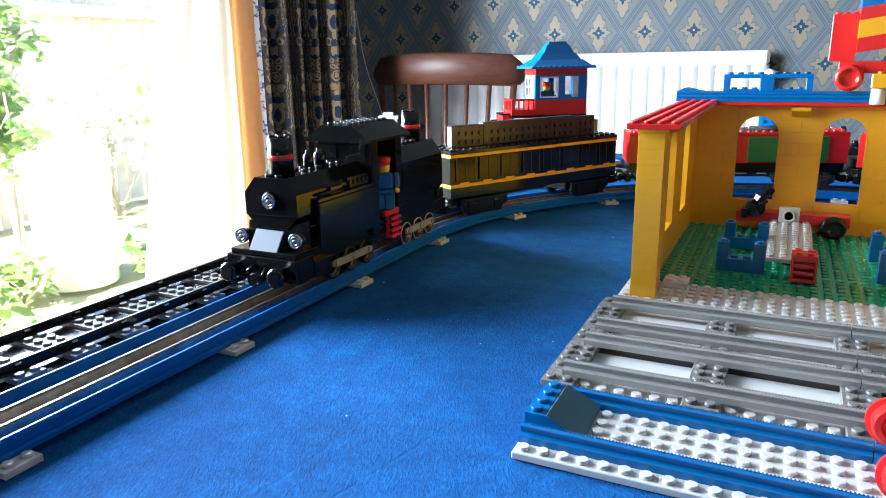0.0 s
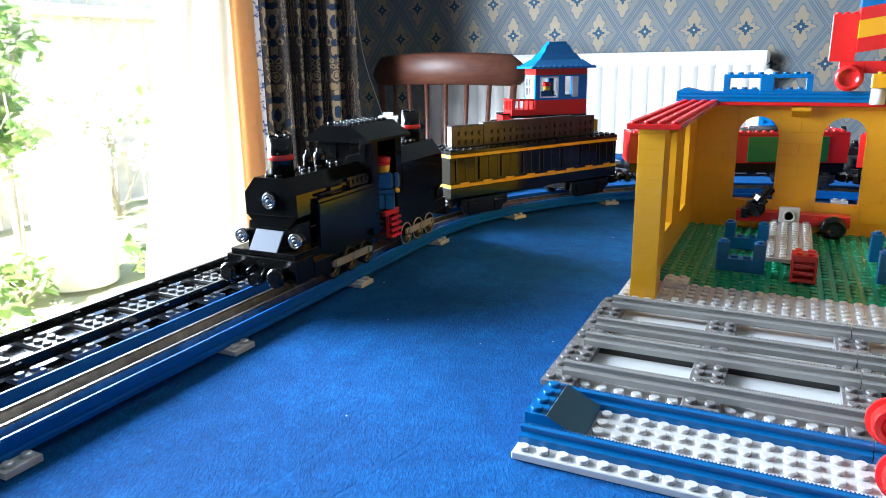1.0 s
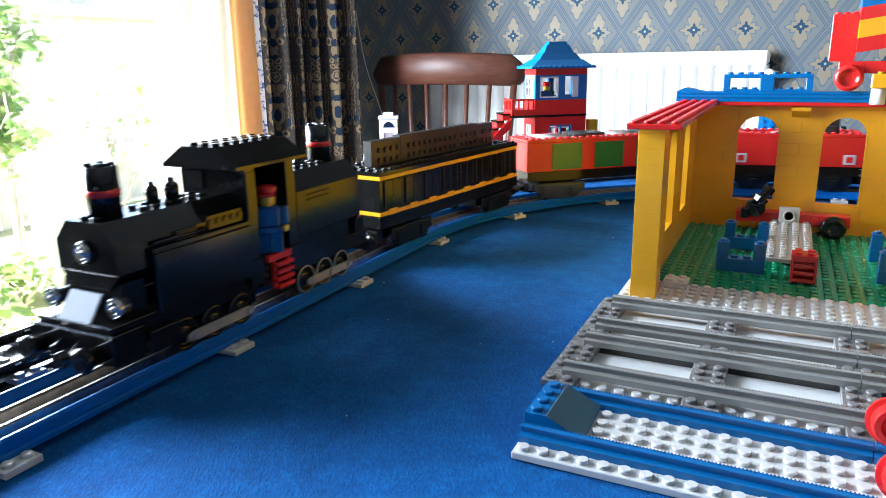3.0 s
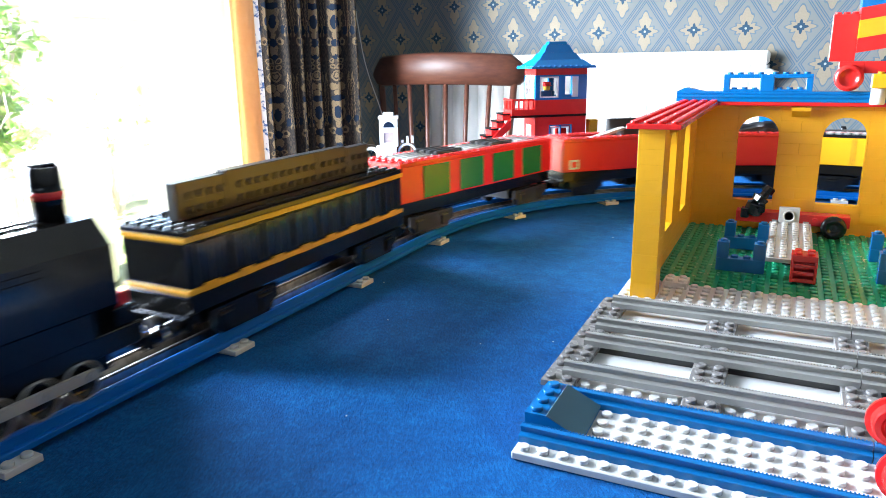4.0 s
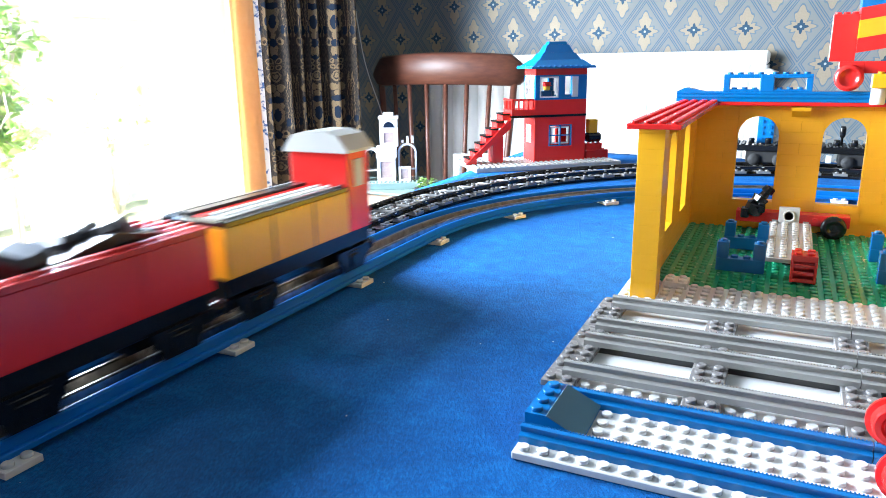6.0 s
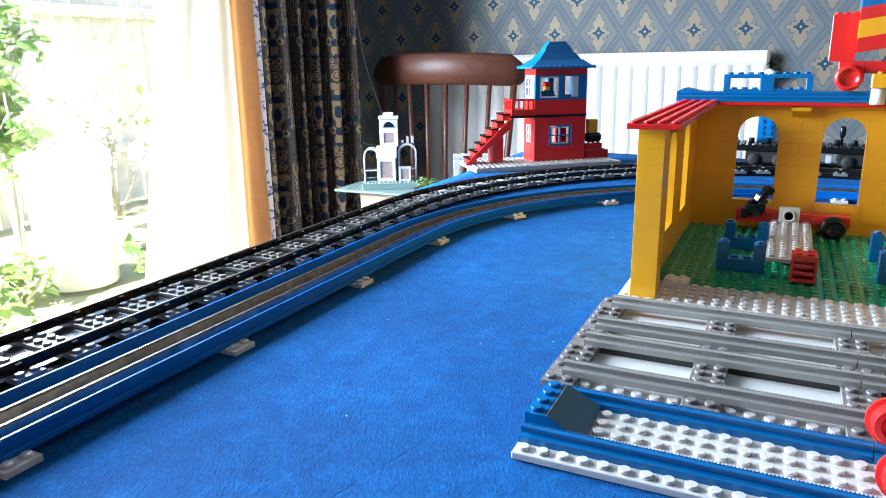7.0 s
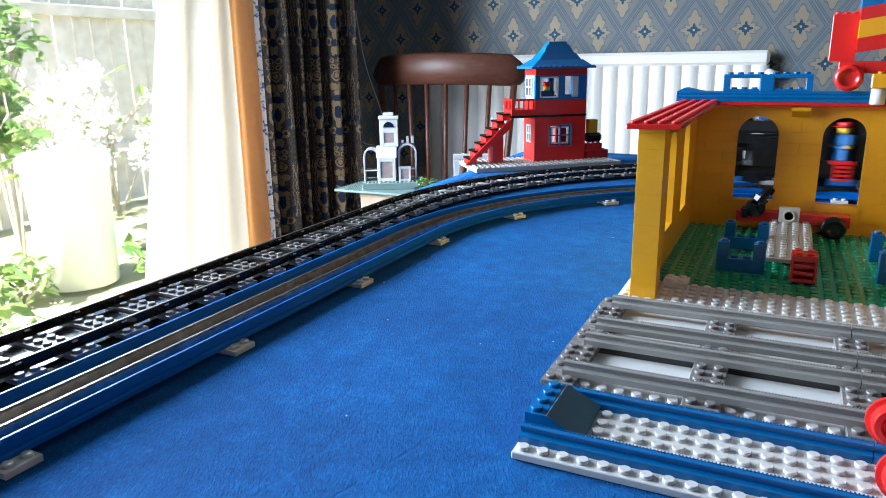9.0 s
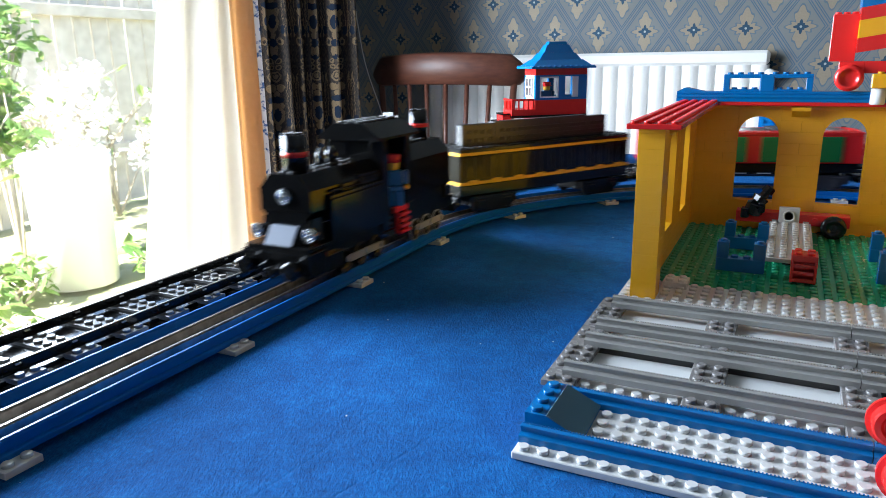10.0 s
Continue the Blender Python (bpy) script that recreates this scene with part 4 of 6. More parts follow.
def toy_window(u0, u1, z0, z1, mat, side="front", y=0.0, cross=True):
    bm = B()
    t = 0.0022 if mat is not BLUE else 0.0014
    bars = [(u0, u0 + t, z0, z1), (u1 - t, u1, z0, z1), (u0 + t, u1 - t, z0, z0 + t), (u0 + t, u1 - t, z1 - t, z1)]
    if cross:
        c = (u0 + u1) / 2
        bars.append((c - t / 2, c + t / 2, z0 + t, z1 - t))
        m = (z0 + z1) / 2
        bars += [(u0 + t, c - t / 2, m - 0.0008, m + 0.0008), (c + t / 2, u1 - t, m - 0.0008, m + 0.0008)]
    for a, b, c, d in bars:
        if side == "front":
            box(bm, (a, y - 0.001, c), (b, y + 0.004, d), 0.0002)
        else:
            box(bm, (y - 0.001, a, c), (y + 0.004, b, d), 0.0002)
    return part("window", bm, mat, sig)


ZM, ZU = 0.0735, 0.140
panel("wall", 0, HWD, PH, ZM - 0.002, [(0.022, 0.058, 0.029, 0.060)], RED)
toy_window(0.022, 0.058, 0.029, 0.060, BLUE)
toy_window(0.026, 0.054, 0.032, 0.057, WHITE, y=0.0015)
panel("side_wall", 0.006, HD - 0.006, PH, ZM - 0.002, [(0.014, 0.032, 0.034, 0.060)], RED, "left")
toy_window(0.014, 0.032, 0.034, 0.060, WHITE, "left")
panel("side_wall", 0.006, HD - 0.006, PH, ZM - 0.002, [], RED, "left", y=HWD - 0.006)
panel("back_wall", 0, HWD, PH, ZM - 0.002, [(0.03, 0.05, 0.029, 0.060)], RED, y=HD - 0.006)
bm = B()
box(bm, (-0.036, -0.0008, ZM - 0.0019), (HWD + 0.0006, HD + 0.0006, ZM + 0.0013), 0.0003)
part("floor_plate", bm, BLACK, sig, "black floor plate between the storeys")
panel("upper_wall", 0, HWD, ZM + 0.0014, 0.096, [], RED)
panel("upper_side", 0.006, HD - 0.006, ZM + 0.0014, 0.096, [], RED, "left")
panel("upper_side", 0.006, HD - 0.006, ZM + 0.0014, 0.096, [], RED, "left", y=HWD - 0.006)
panel("upper_back", 0, HWD, ZM + 0.0014, 0.096, [], RED, y=HD - 0.006)
panel("window_band", 0, HWD, 0.0961, 0.131, [(0.007, 0.036, 0.099, 0.129), (0.046, 0.067, 0.099, 0.129)], BLUE)
toy_window(0.007, 0.036, 0.099, 0.129, WHITE, y=0.001, cross=False)
bm = B()
box(bm, (0.058, 0.0005, 0.0995), (0.067, 0.0035, 0.1285), 0.0003)
part("open_shutter", bm, WHITE, sig, "white open shutter")
panel("side_window_band", 0.006, HD - 0.006, 0.0961, 0.131, [(0.01, 0.034, 0.100, 0.128)], WHITE, "left")
toy_window(0.010, 0.034, 0.100, 0.128, WHITE, "left", y=-0.0015)
panel("back_band", 0, HWD, 0.0961, 0.131, [(0.008, 0.036, 0.101, 0.128), (0.044, 0.074, 0.101, 0.128)], BLUE, y=HD - 0.006)
panel("side_window_band", 0.006, HD - 0.006, 0.0961, 0.131, [(0.012, 0.032, 0.101, 0.128)], BLUE, "left", y=HWD - 0.006)
bm = B()
box(bm, (0, 0, 0.1311), (HWD, HD, ZU), 0.0004)
part("lintel", bm, RED, sig)
bm = B()
box(bm, (-0.0095, -0.0095, ZU + 0.0001), (HWD + 0.0095, HD + 0.0095, ZU + PH), 0.0004)
for i in range(12):
    stud(bm, -0.006 + i * 0.0083, -0.0078, ZU + PH - 0.0004, 8)
for i in range(6):
    stud(bm, -0.0078, -0.004 + i * 0.0104, ZU + PH - 0.0004, 8)
z = ZU + PH
# flared courses: shallow at the eaves, steep above, a flat ridge on top
tiers = ((-0.006, -0.006, 0.0), (0.0055, 0.0035, 0.0090), (0.0075, 0.0048, 0.0091), (0.0150, 0.0095, 0.0185), (0.0168, 0.0108, 0.0186), (0.0230, 0.0150, 0.0300), (0.0250, 0.0155, 0.0301), (0.0270, 0.0165, 0.0345))
loops_ = [[bm.verts.new(p_) for p_ in ((ix, iy, z + h), (HWD - ix, iy, z + h), (HWD - ix, HD - iy, z + h), (ix, HD - iy, z + h))] for ix, iy, h in tiers]
bm.faces.new(list(reversed(loops_[0]))), bm.faces.new(loops_[-1])
for lo_, hi_ in zip(loops_, loops_[1:]):
    for i in range(4):
        bm.faces.new([lo_[i], lo_[(i + 1) % 4], hi_[(i + 1) % 4], hi_[i]])
part("roof", bm, BLUE, sig, "blue stepped hipped roof")
# balcony, fence and stairs
bm = B()
box(bm, (-0.036, -0.0004, ZM + 0.0014), (-0.0002, 0.036, ZM + 0.010), 0.0004)
part("balcony", bm, RED, sig)
for x0, y0, x1, y1 in ((-0.036, 0.0, -0.033, 0.036), (-0.033, 0.0, -0.001, 0.003)):
    bm = B()
    box(bm, (x0, y0, ZM + 0.0221), (x1, y1, ZM + 0.025), 0.0003)
    n = max(2, int(max(x1 - x0, y1 - y0) / 0.007))
    for i in range(n + 1):
        x, y = x0 + (x1 - x0 - 0.002) * i / n, y0 + (y1 - y0 - 0.002) * i / n
        box(bm, (x, y, ZM + 0.0101), (x + 0.002, y + 0.002, ZM + 0.0221), 0.0002)
    part("balcony_fence", bm, RED, sig)
bm = B()
box(bm, (-0.062, 0.006, 2 * PH), (-0.046, 0.028, 0.046), 0.0006)
part("support", bm, RED, sig)
bm = B()
prism(bm, [(-0.036, ZM - 0.002), (-0.036, ZM - 0.016), (-0.099, 0.0066), (-0.104, 0.0066), (-0.104, 0.009)], 0.0005, 0.0038, lambda u, v, w: Vector((u, w, v)))
part("stringer", bm, RED, sig)
NST = 7
for i in range(NST):
    x1 = -0.036 - i * 0.0085
    zt = ZM + 0.004 - i * 0.0103
    bm = B()
    box(bm, (x1 - 0.012, 0.004, zt - 0.009), (x1, 0.030, zt - 0.0016), 0.0004)
    part("stair_step", bm, RED, sig)
    bm = B()
    box(bm, (x1 - 0.013, 0.003, zt - 0.0015), (x1 - 0.001, 0.031, zt + 0.0012), 0.0003)
    part("stair_tread", bm, BLACK, sig, "black stair tread")


def doll(bm, m, cap=True):
    """A block toy figure as plain shapes; face material slots: blue, skin, red."""
    made = []

    def add(lo, hi, slot, c=0.0006):
        for f in box(bm, lo, hi, c):
            f.material_index = slot
            for v in f.verts:
                made.append(v)

    add((-0.0075, -0.004, 0), (-0.0003, 0.004, 0.0115), 0)
    add((0.0003, -0.004, 0), (0.0075, 0.004, 0.0115), 0)
    add((-0.0075, -0.0045, 0.0116), (0.0075, 0.0045, 0.015), 0)
    add((-0.007, -0.004, 0.0151), (0.007, 0.004, 0.0275), 0, 0.0015)
    for s in (-1, 1):
        add((s * 0.0095 - 0.0022, -0.003, 0.0165), (s * 0.0095 + 0.0022, 0.004, 0.027), 0, 0.001)
        add((s * 0.0097 - 0.0018, -0.0055, 0.0128), (s * 0.0097 + 0.0018, 0.001, 0.0164), 1, 0.0009)
    n0 = len(bm.faces)
    bm.faces.ensure_lookup_table()
    turned(bm, [(0.003, 0.0276), (0.0045, 0.0285), (0.005, 0.031), (0.005, 0.0345), (0.0042, 0.0362)], None, 14)
    bm.faces.ensure_lookup_table()
    for f in bm.faces[n0:]:
        f.material_index = 1
    n1 = len(bm.faces)
    if cap:
        turned(bm, [(0.0053, 0.0335), (0.0056, 0.0365), (0.006, 0.0385), (0.0045, 0.0398)], None, 14)
        bm.faces.ensure_lookup_table()
        for f in bm.faces[n1:]:
            f.material_index = 2
        for f in box(bm, (-0.004, -0.0088, 0.0345), (0.004, -0.004, 0.0353), 0.0003):
            f.material_index = 2
    for v in set(bm.verts):
        v.co = m @ v.co


def doll_object(name, m, label):
    bm = B()
    doll(bm, Matrix())
    ob = part(name, bm, DOLLBLUE)
    ob.data.materials.append(SKIN)
    ob.data.materials.append(RED)
    ob.matrix_world = m
    return tagged(ob, label, "toy figure")


doll_object("toy_figure", sig.matrix_basis @ pose(0.022, 0.0115, 0.0815), "small toy figure with red cap inside the signal box")

# small red engine model beside the signal box
eng = thing("toy_engine", sig.matrix_basis @ pose(0.086, 0.006, PH + 0.0017), "small red, black and yellow toy engine", "toy vehicle")
for nm, lo, hi, mat, st in (("base", (0, 0, 0), (0.036, 0.016, 0.0145), RED, True), ("body", (0.0, 0.001, 0.0145), (0.026, 0.015, 0.0245), RED, True),
                            ("boiler", (0, 0.0, 0.0262), (0.026, 0.016, 0.040), BLACK, False), ("cab", (0.004, 0.002, 0.0401), (0.018, 0.014, 0.060), YELLOW, False)):
    bm = B()
    box(bm, lo, hi, 0.0006 if nm != "boiler" else 0.004)
    if st:
        studs(bm, lo[0] + 0.001, lo[1], 3 if nm == "body" else 4, 1, hi[2], 8)
    part(nm, bm, mat, eng)

# ---- side table with a white toy conservatory ----
stab = thing("side_table", pose(-0.615, 0.93, FLOOR), "pale wooden side table with a green glass top", "table")
TT = -FLOOR - 0.095
bm = B()
box(bm, (-0.05, -0.005, TT - 0.12), (0.16, 0.13, TT - 0.001), 0.004)
part("apron", bm, PALE, stab)
for x in (-0.035, 0.145):
    for y in (0.01, 0.115):
        bm = B()
        box(bm, (x - 0.012, y - 0.012, 0), (x + 0.012, y + 0.012, TT - 0.12), 0.003)
        part("leg", bm, PALE, stab)
GTOP = plastic("green_glass_top", (0.17, 0.25, 0.23), 0.1)
bm = B()
box(bm, (-0.10, -0.02, TT), (0.20, 0.15, TT + 0.005), 0.002)
part("top", bm, GTOP, stab, "pale green glass top")
con = thing("toy_conservatory", pose(-0.618, 0.985, FLOOR + TT + 0.005, 0, 0, 28), "white toy building with a clear dome on the side table", "toy building")
bm = B()
box(bm, (-0.062, -0.040, 0), (0.062, 0.040, 0.0130), 0.001)
studs(bm, -0.062, -0.040, 15, 2, 0.0130, 8)
part("base", bm, GTOP, con)


def frame_wall(x0, x1, y0, y1, z0, z1, name, t=0.007, back=True, mat=WHITE):
    """A solid white block with a recessed, glazed opening in its front."""
    bm = B()
    box(bm, (x0, y0, z0), (x0 + t, y1, z1), 0.0006)
    box(bm, (x1 - t, y0, z0), (x1, y1, z1), 0.0006)
    box(bm, (x0 + t, y0, z1 - t * 1.3), (x1 - t, y1, z1), 0.0006)
    box(bm, (x0 + t, y0, z0), (x1 - t, y1, z0 + t), 0.0006)
    ob = part(name, bm, mat, con)
    if back:
        bm = B()
        box(bm, (x0 + t, y0 + 0.002, z0 + t), (x1 - t, y0 + 0.004, z1 - t * 1.3), 0.0004)
        part("glazing", bm, PINK, ob, "rosy translucent glazing")
    return ob


frame_wall(-0.032, 0.004, -0.022, 0.022, 0.0131, 0.060, "lower_front", 0.006)
bm = B()
prism(bm, [(-0.022, 0.0601), (0.022, 0.0601), (0.022, 0.080), (-0.006, 0.080), (-0.016, 0.074)], -0.034, 0.006, lambda u, v, w: Vector((w, u, v)))
part("curved_gable", bm, WHITE, con)
frame_wall(-0.026, 0.010, -0.008, 0.022, 0.0801, 0.118, "tower", 0.008)
bm = B()
box(bm, (-0.026, -0.008, 0.1181), (0.010, 0.022, 0.134), 0.0006)
part("tower_head", bm, WHITE, con)
bm = B()
box(bm, (-0.028, -0.010, 0.1341), (0.012, 0.024, 0.140), 0.001)
part("tower_cornice", bm, WHITE, con)
bm = B()
box(bm, (-0.018, -0.004, 0.1401), (0.002, 0.016, 0.1465), 0.001)
part("tower_cap", bm, WHITE, con)


def toy_arch(name, x0, x1, z1, y0, y1, t, mat, label):
    """A round-headed frame with a thin pane."""
    c, r = (x0 + x1) / 2, (x1 - x0) / 2
    z0, zs = 0.0131, z1 - r
    arc = [(math.cos(math.pi * i / 12), math.sin(math.pi * i / 12)) for i in range(13)]
    bm = B()
    for (c0, s0), (c1, s1) in zip(arc, arc[1:]):
        prism(bm, [(c + r * c0, zs + r * s0), (c + r * c1, zs + r * s1), (c + (r - t) * c1, zs + (r - t) * s1), (c + (r - t) * c0, zs + (r - t) * s0)], y0, y1, lambda u, v, w: Vector((u, w, v)))
    for a, b in ((x0, x0 + t), (x1 - t, x1)):
        box(bm, (a, y0, z0), (b, y1, zs), 0.0004)
    box(bm, (x0 + t, y0, z0 + 0.020), (x1 - t, y1, z0 + 0.022), 0.0003)
    ob = part(name, bm, mat, con, label)
    return ob


toy_arch("side_arch", -0.060, -0.030, 0.078, -0.014, 0.020, 0.0030, FROST, "frosted clear round-headed side frame")
toy_arch("side_arch", 0.008, 0.046, 0.086, -0.004, 0.008, 0.0040, FROST, "frosted clear round-headed side frame")
frame_wall(0.010, 0.034, -0.022, -0.016, 0.0131, 0.042, "low_frame", 0.004, True, FROST)
for x in (0.016, 0.026, 0.036):
    bm = B()
    box(bm, (x, -0.004, 0.0861), (x + 0.005, 0.008, 0.100 if x > 0.02 else 0.093), 0.0004)
    part("merlon", bm, FROST, con)
bm = B()
prism(bm, [(-0.008 + 0.0105 * math.cos(math.pi * i / 12), 0.1185 + 0.0105 * math.sin(math.pi * i / 12)) for i in range(13)], -0.0092, -0.0079, lambda u, v, w: Vector((u, w, v)))
part("fanlight", bm, BLACK, con, "black round fanlight")
bm = B()
arch_ob = thing("toy_arch", pose(-0.462, 1.01, FLOOR + TT + 0.005, 0, 0, 25), "white translucent toy arch on the side table", "toy building")
box(bm, (-0.032, 0, 0), (-0.020, 0.01, 0.058), 0.001)
box(bm, (0.018, 0, 0), (0.034, 0.01, 0.058), 0.001)
box(bm, (-0.006, 0, 0), (0.006, 0.01, 0.058), 0.001)
box(bm, (-0.032, 0, 0.0582), (0.036, 0.01, 0.068), 0.001)
part("arch", bm, FROST, arch_ob)
pot = thing("toy_planter", pose(-0.525, 0.945, FLOOR + TT + 0.005), "low toy planter with green leaves", "toy plant")
bm = B()
box(bm, (-0.022, -0.012, 0), (0.022, 0.012, 0.010), 0.001)
part("trough", bm, DKGREY, pot)
bm = B()
for i in range(60):
    c = Vector((random.uniform(-0.02, 0.02), random.uniform(-0.01, 0.01), random.uniform(0.010, 0.026)))
    q = Euler((random.uniform(-1, 1), random.uniform(-1, 1), random.uniform(0, 6))).to_matrix()
    v = [bm.verts.new(c + q @ Vector(k) * 0.005) for k in ((0, -1, 0), (0.6, 0, 0.2), (0, 1, 0), (-0.6, 0, 0.2))]
    bm.faces.new(v)
part("leaves", bm, LEAF, pot, "", "stuff")

# ---- red aircraft on the station roof, red wagon on the front track ----
plane = thing("toy_aircraft", pose(0.127, 0.440, ZR + 0.0004, 0, 0, 0), "red, yellow and blue toy aircraft on the roof", "toy vehicle")
bm = B()
box(bm, (-0.016, -0.004, 0.0235), (0.0025, 0.004, 0.060), 0.0004)
for i in range(3):
    stud(bm, -0.0125 + i * 0.006, 0, 0.060)
part("tail_fin", bm, RED, plane)
bm = B()
box(bm, (-0.008, -0.006, 0.010), (0.010, 0.006, 0.0234), 0.0004)
box(bm, (0.010, -0.006, 0.014), (0.030, 0.006, 0.0234), 0.0004)
part("strut", bm, RED, plane)
bm = B()
turned(bm, [(0.0008, -0.003), (0.0030, -0.0034), (0.0034, -0.002), (0.0064, -0.002), (0.0068, -0.0045), (0.0076, -0.005), (0.0098, -0.0048), (0.0106, -0.003), (0.0106, 0.003), (0.0085, 0.005), (0.0068, 0.005), (0.0064, 0.003), (0.002, 0.003)], pose(0, -0.007, 0.0106, 90), 24)
part("wheel", bm, RED, plane)
for nm, z0, z1, mat, lab in (("lower_stripe", 0.030, 0.041, RED, ""), ("middle_stripe", 0.0411, 0.0545, YELLOW, "yellow stripe of the fuselage"), ("upper_stripe", 0.0546, 0.064, RED, ""), ("top_stripe", 0.0641, 0.074, BLUE, "blue top of the fuselage")):
    bm = B()
    tilt = 0.16
    prism(bm, [(0.0026, z0), (0.075, z0 + 0.072 * tilt), (0.075, z1 + 0.072 * tilt), (0.0026, z1)], -0.012, 0.012, lambda u, v, w: Vector((u, w, v)))
    part(nm, bm, mat, plane, lab)
lamp = thing("toy_lamp", pose(0.149, 0.432, ZR), "white and yellow toy lamp on the roof edge", "toy lamp")
bm = B()
turned(bm, [(0.005, -0.010), (0.0055, -0.009), (0.0055, 0.002), (0.004, 0.003)], None, 14)
part("shade", bm, WHITE, lamp)
bm = B()
box(bm, (-0.006, -0.006, 0.003), (0.014, 0.006, 0.014), 0.0005)
stud(bm, 0, 0, 0.014)
part("cap", bm, YELLOW, lamp)

wag = thing("toy_wagon", pose(0.1342, 0.032, 0.0099), "red toy wagon with red wheels on the blue track", "toy vehicle")
for y in (-0.020, 0.020):
    bm = B()
    turned(bm, [(0.002, -0.003), (0.0045, -0.003), (0.0055, -0.0045), (0.0076, -0.0045), (0.0084, -0.0038), (0.0086, 0.0), (0.0103, 0.0005), (0.0103, 0.002), (0.004, 0.002)], pose(0, y, 0.0096, -90), 26, True, False)
    part("wheel", bm, RED, wag)
bm = B()
bar(bm, (0, -0.018, 0.0096), (0, 0.018, 0.0096), 0.0016)
part("axle", bm, STEEL, wag)
bm = B()
box(bm, (0.0005, 0.0070, 0.0050), (0.0130, 0.0152, 0.0150), 0.0005)
part("axle_box", bm, RED, wag)
bm = B()
box(bm, (0.006, -0.022, 0.008), (0.10, 0.022, 0.018), 0.0006)
part("chassis", bm, RED, wag)

# ---- standing black wagon on the outer track behind the station ----
blk = thing("toy_wagon", pose(0.175, OYC + OR, 0.0112), "black toy wagon with blue load standing on the track", "toy vehicle")
bm = B()
box(bm, (-0.16, -0.022, 0.019), (0.16, 0.022, 0.027), 0.0005)
studs(bm, -0.16, -0.024, 40, 6, 0.027, 8)
part("deck", bm, BLACK, blk)
for x in (-0.11, 0.0, 0.11):
    bm = B()
    box(bm, (x - 0.026, -0.020, 0.004), (x + 0.026, 0.020, 0.019), 0.001)
    for sx in (-0.015, 0.015):
        for y in (-0.020, 0.020):
            turned(bm, [(0.002, -0.002), (0.008, -0.002), (0.008, 0.002), (0.002, 0.002)], pose(x + sx, y, 0.008, 90), 14)
    part("bogie", bm, MATT, blk)
bm = B()
for i in range(16):
    turned(bm, [(0.0038, 0), (0.0038, 0.006), (0.003, 0.008)], Matrix.Translation((-0.15 + i * 0.02, -0.017, 0.0287)), 8)
part("barrel_row", bm, BLACK, blk)
bm = B()
box(bm, (-0.124, -0.010, 0.0287), (-0.104, 0.010, 0.082), 0.0005)
for i in range(6):
    for x in (-0.119, -0.109):
        turned(bm, [(0.0024, 0), (0.0022, 0.0017)], pose(x, -0.010, 0.034 + i * 0.008, 90), 8)
part("load", bm, BLUE, blk, "blue brick stack")
bm = B()
turned(bm, [(0.0016, 0.028), (0.0016, 0.038), (0.0028, 0.039), (0.0038, 0.042), (0.0038, 0.050), (0.0026, 0.053)], Matrix.Translation((-0.024, -0.006, 0)), 10)
part("lever", bm, BLACK, blk)
bm = B()
box(bm, (-0.0405, -0.0235, 0.007), (-0.034, -0.0205, 0.017), 0.0003)
part("sign", bm, LTGREY, blk, "small white plate")


# ---- the train: every vehicle has +x forward, +y to the inside of the loop, z = 0 on the rail top ----
ZRAIL = 0.0112


def wheel_mesh(name, r, w, mat):
    """A dished wheel about the y axis."""
    bm = B()
    m = pose(0, 0, 0, 90)
    turned(bm, [(r * 0.22, -w / 2), (r * 0.25, -w * 0.15), (r * 0.76, -w * 0.15), (r * 0.80, -w / 2), (r, -w / 2), (r, w / 2), (r * 0.80, w / 2), (r * 0.76, w * 0.15), (r * 0.25, w * 0.15), (r * 0.22, w / 2)], m, 22)
    return mesh_of(name, bm, mat)


SMALL_WHEEL = wheel_mesh("wheel", 0.0078, 0.005, BLACK)
LOCO_WHEEL = wheel_mesh("wheel", 0.0088, 0.004, BLACK)
bm = B()
turned(bm, [(0.0082, -0.0004), (0.0090, -0.0004), (0.0090, 0.0004), (0.0082, 0.0004), (0.0082, -0.0004)], pose(0, 0, 0, 90), 24, False)
RIM = mesh_of("rim", bm, RODGREY)
spinning, rods = [], []


def bogie(car, x, mat=BLACK, wheels=(-0.016, 0.016), label=""):
    bm = B()
    box(bm, (x - 0.027, -0.0145, 0.007), (x + 0.027, 0.0145, 0.0155), 0.0006)
    box(bm, (x - 0.020, -0.012, 0.0155), (x + 0.020, 0.012, 0.0265), 0.0006)
    for s in (-1, 1):
        y = 0.0225 * s
        hw_ = 0.028 if len(wheels) > 1 else 0.018
        prism(bm, [(x - hw_ * 0.72, 0.0012), (x + hw_ * 0.72, 0.0012), (x + hw_ * 0.8, 0.0060), (x + hw_, 0.0085), (x + hw_, 0.0165), (x - hw_, 0.0165), (x - hw_, 0.0085), (x - hw_ * 0.8, 0.0060)],
              y - 0.0014, y + 0.0014, lambda u, v, w: Vector((u, w, v)))
        for dx in wheels:
            # axle box with springs above
            box(bm, (x + dx - 0.0045, min(y, y + 0.003 * s), 0.0035), (x + dx + 0.0045, max(y, y + 0.003 * s), 0.0125), 0.0006)
            box(bm, (x + dx - 0.0065, min(y, y + 0.0022 * s), 0.0130), (x + dx + 0.0065, max(y, y + 0.0022 * s), 0.0150), 0.0004)
    bo = part("bogie", bm, mat, car, label)
    for dx in wheels:
        for s in (-1, 1):
            ob = new("wheel", SMALL_WHEEL)
            ob.parent = car
            ob.matrix_basis = pose(x + dx, 0.0185 * s, 0.0078)
            spinning.append((ob, Vector((x + dx, 0.0185 * s, 0.0078)), 0.0078))
    return bo


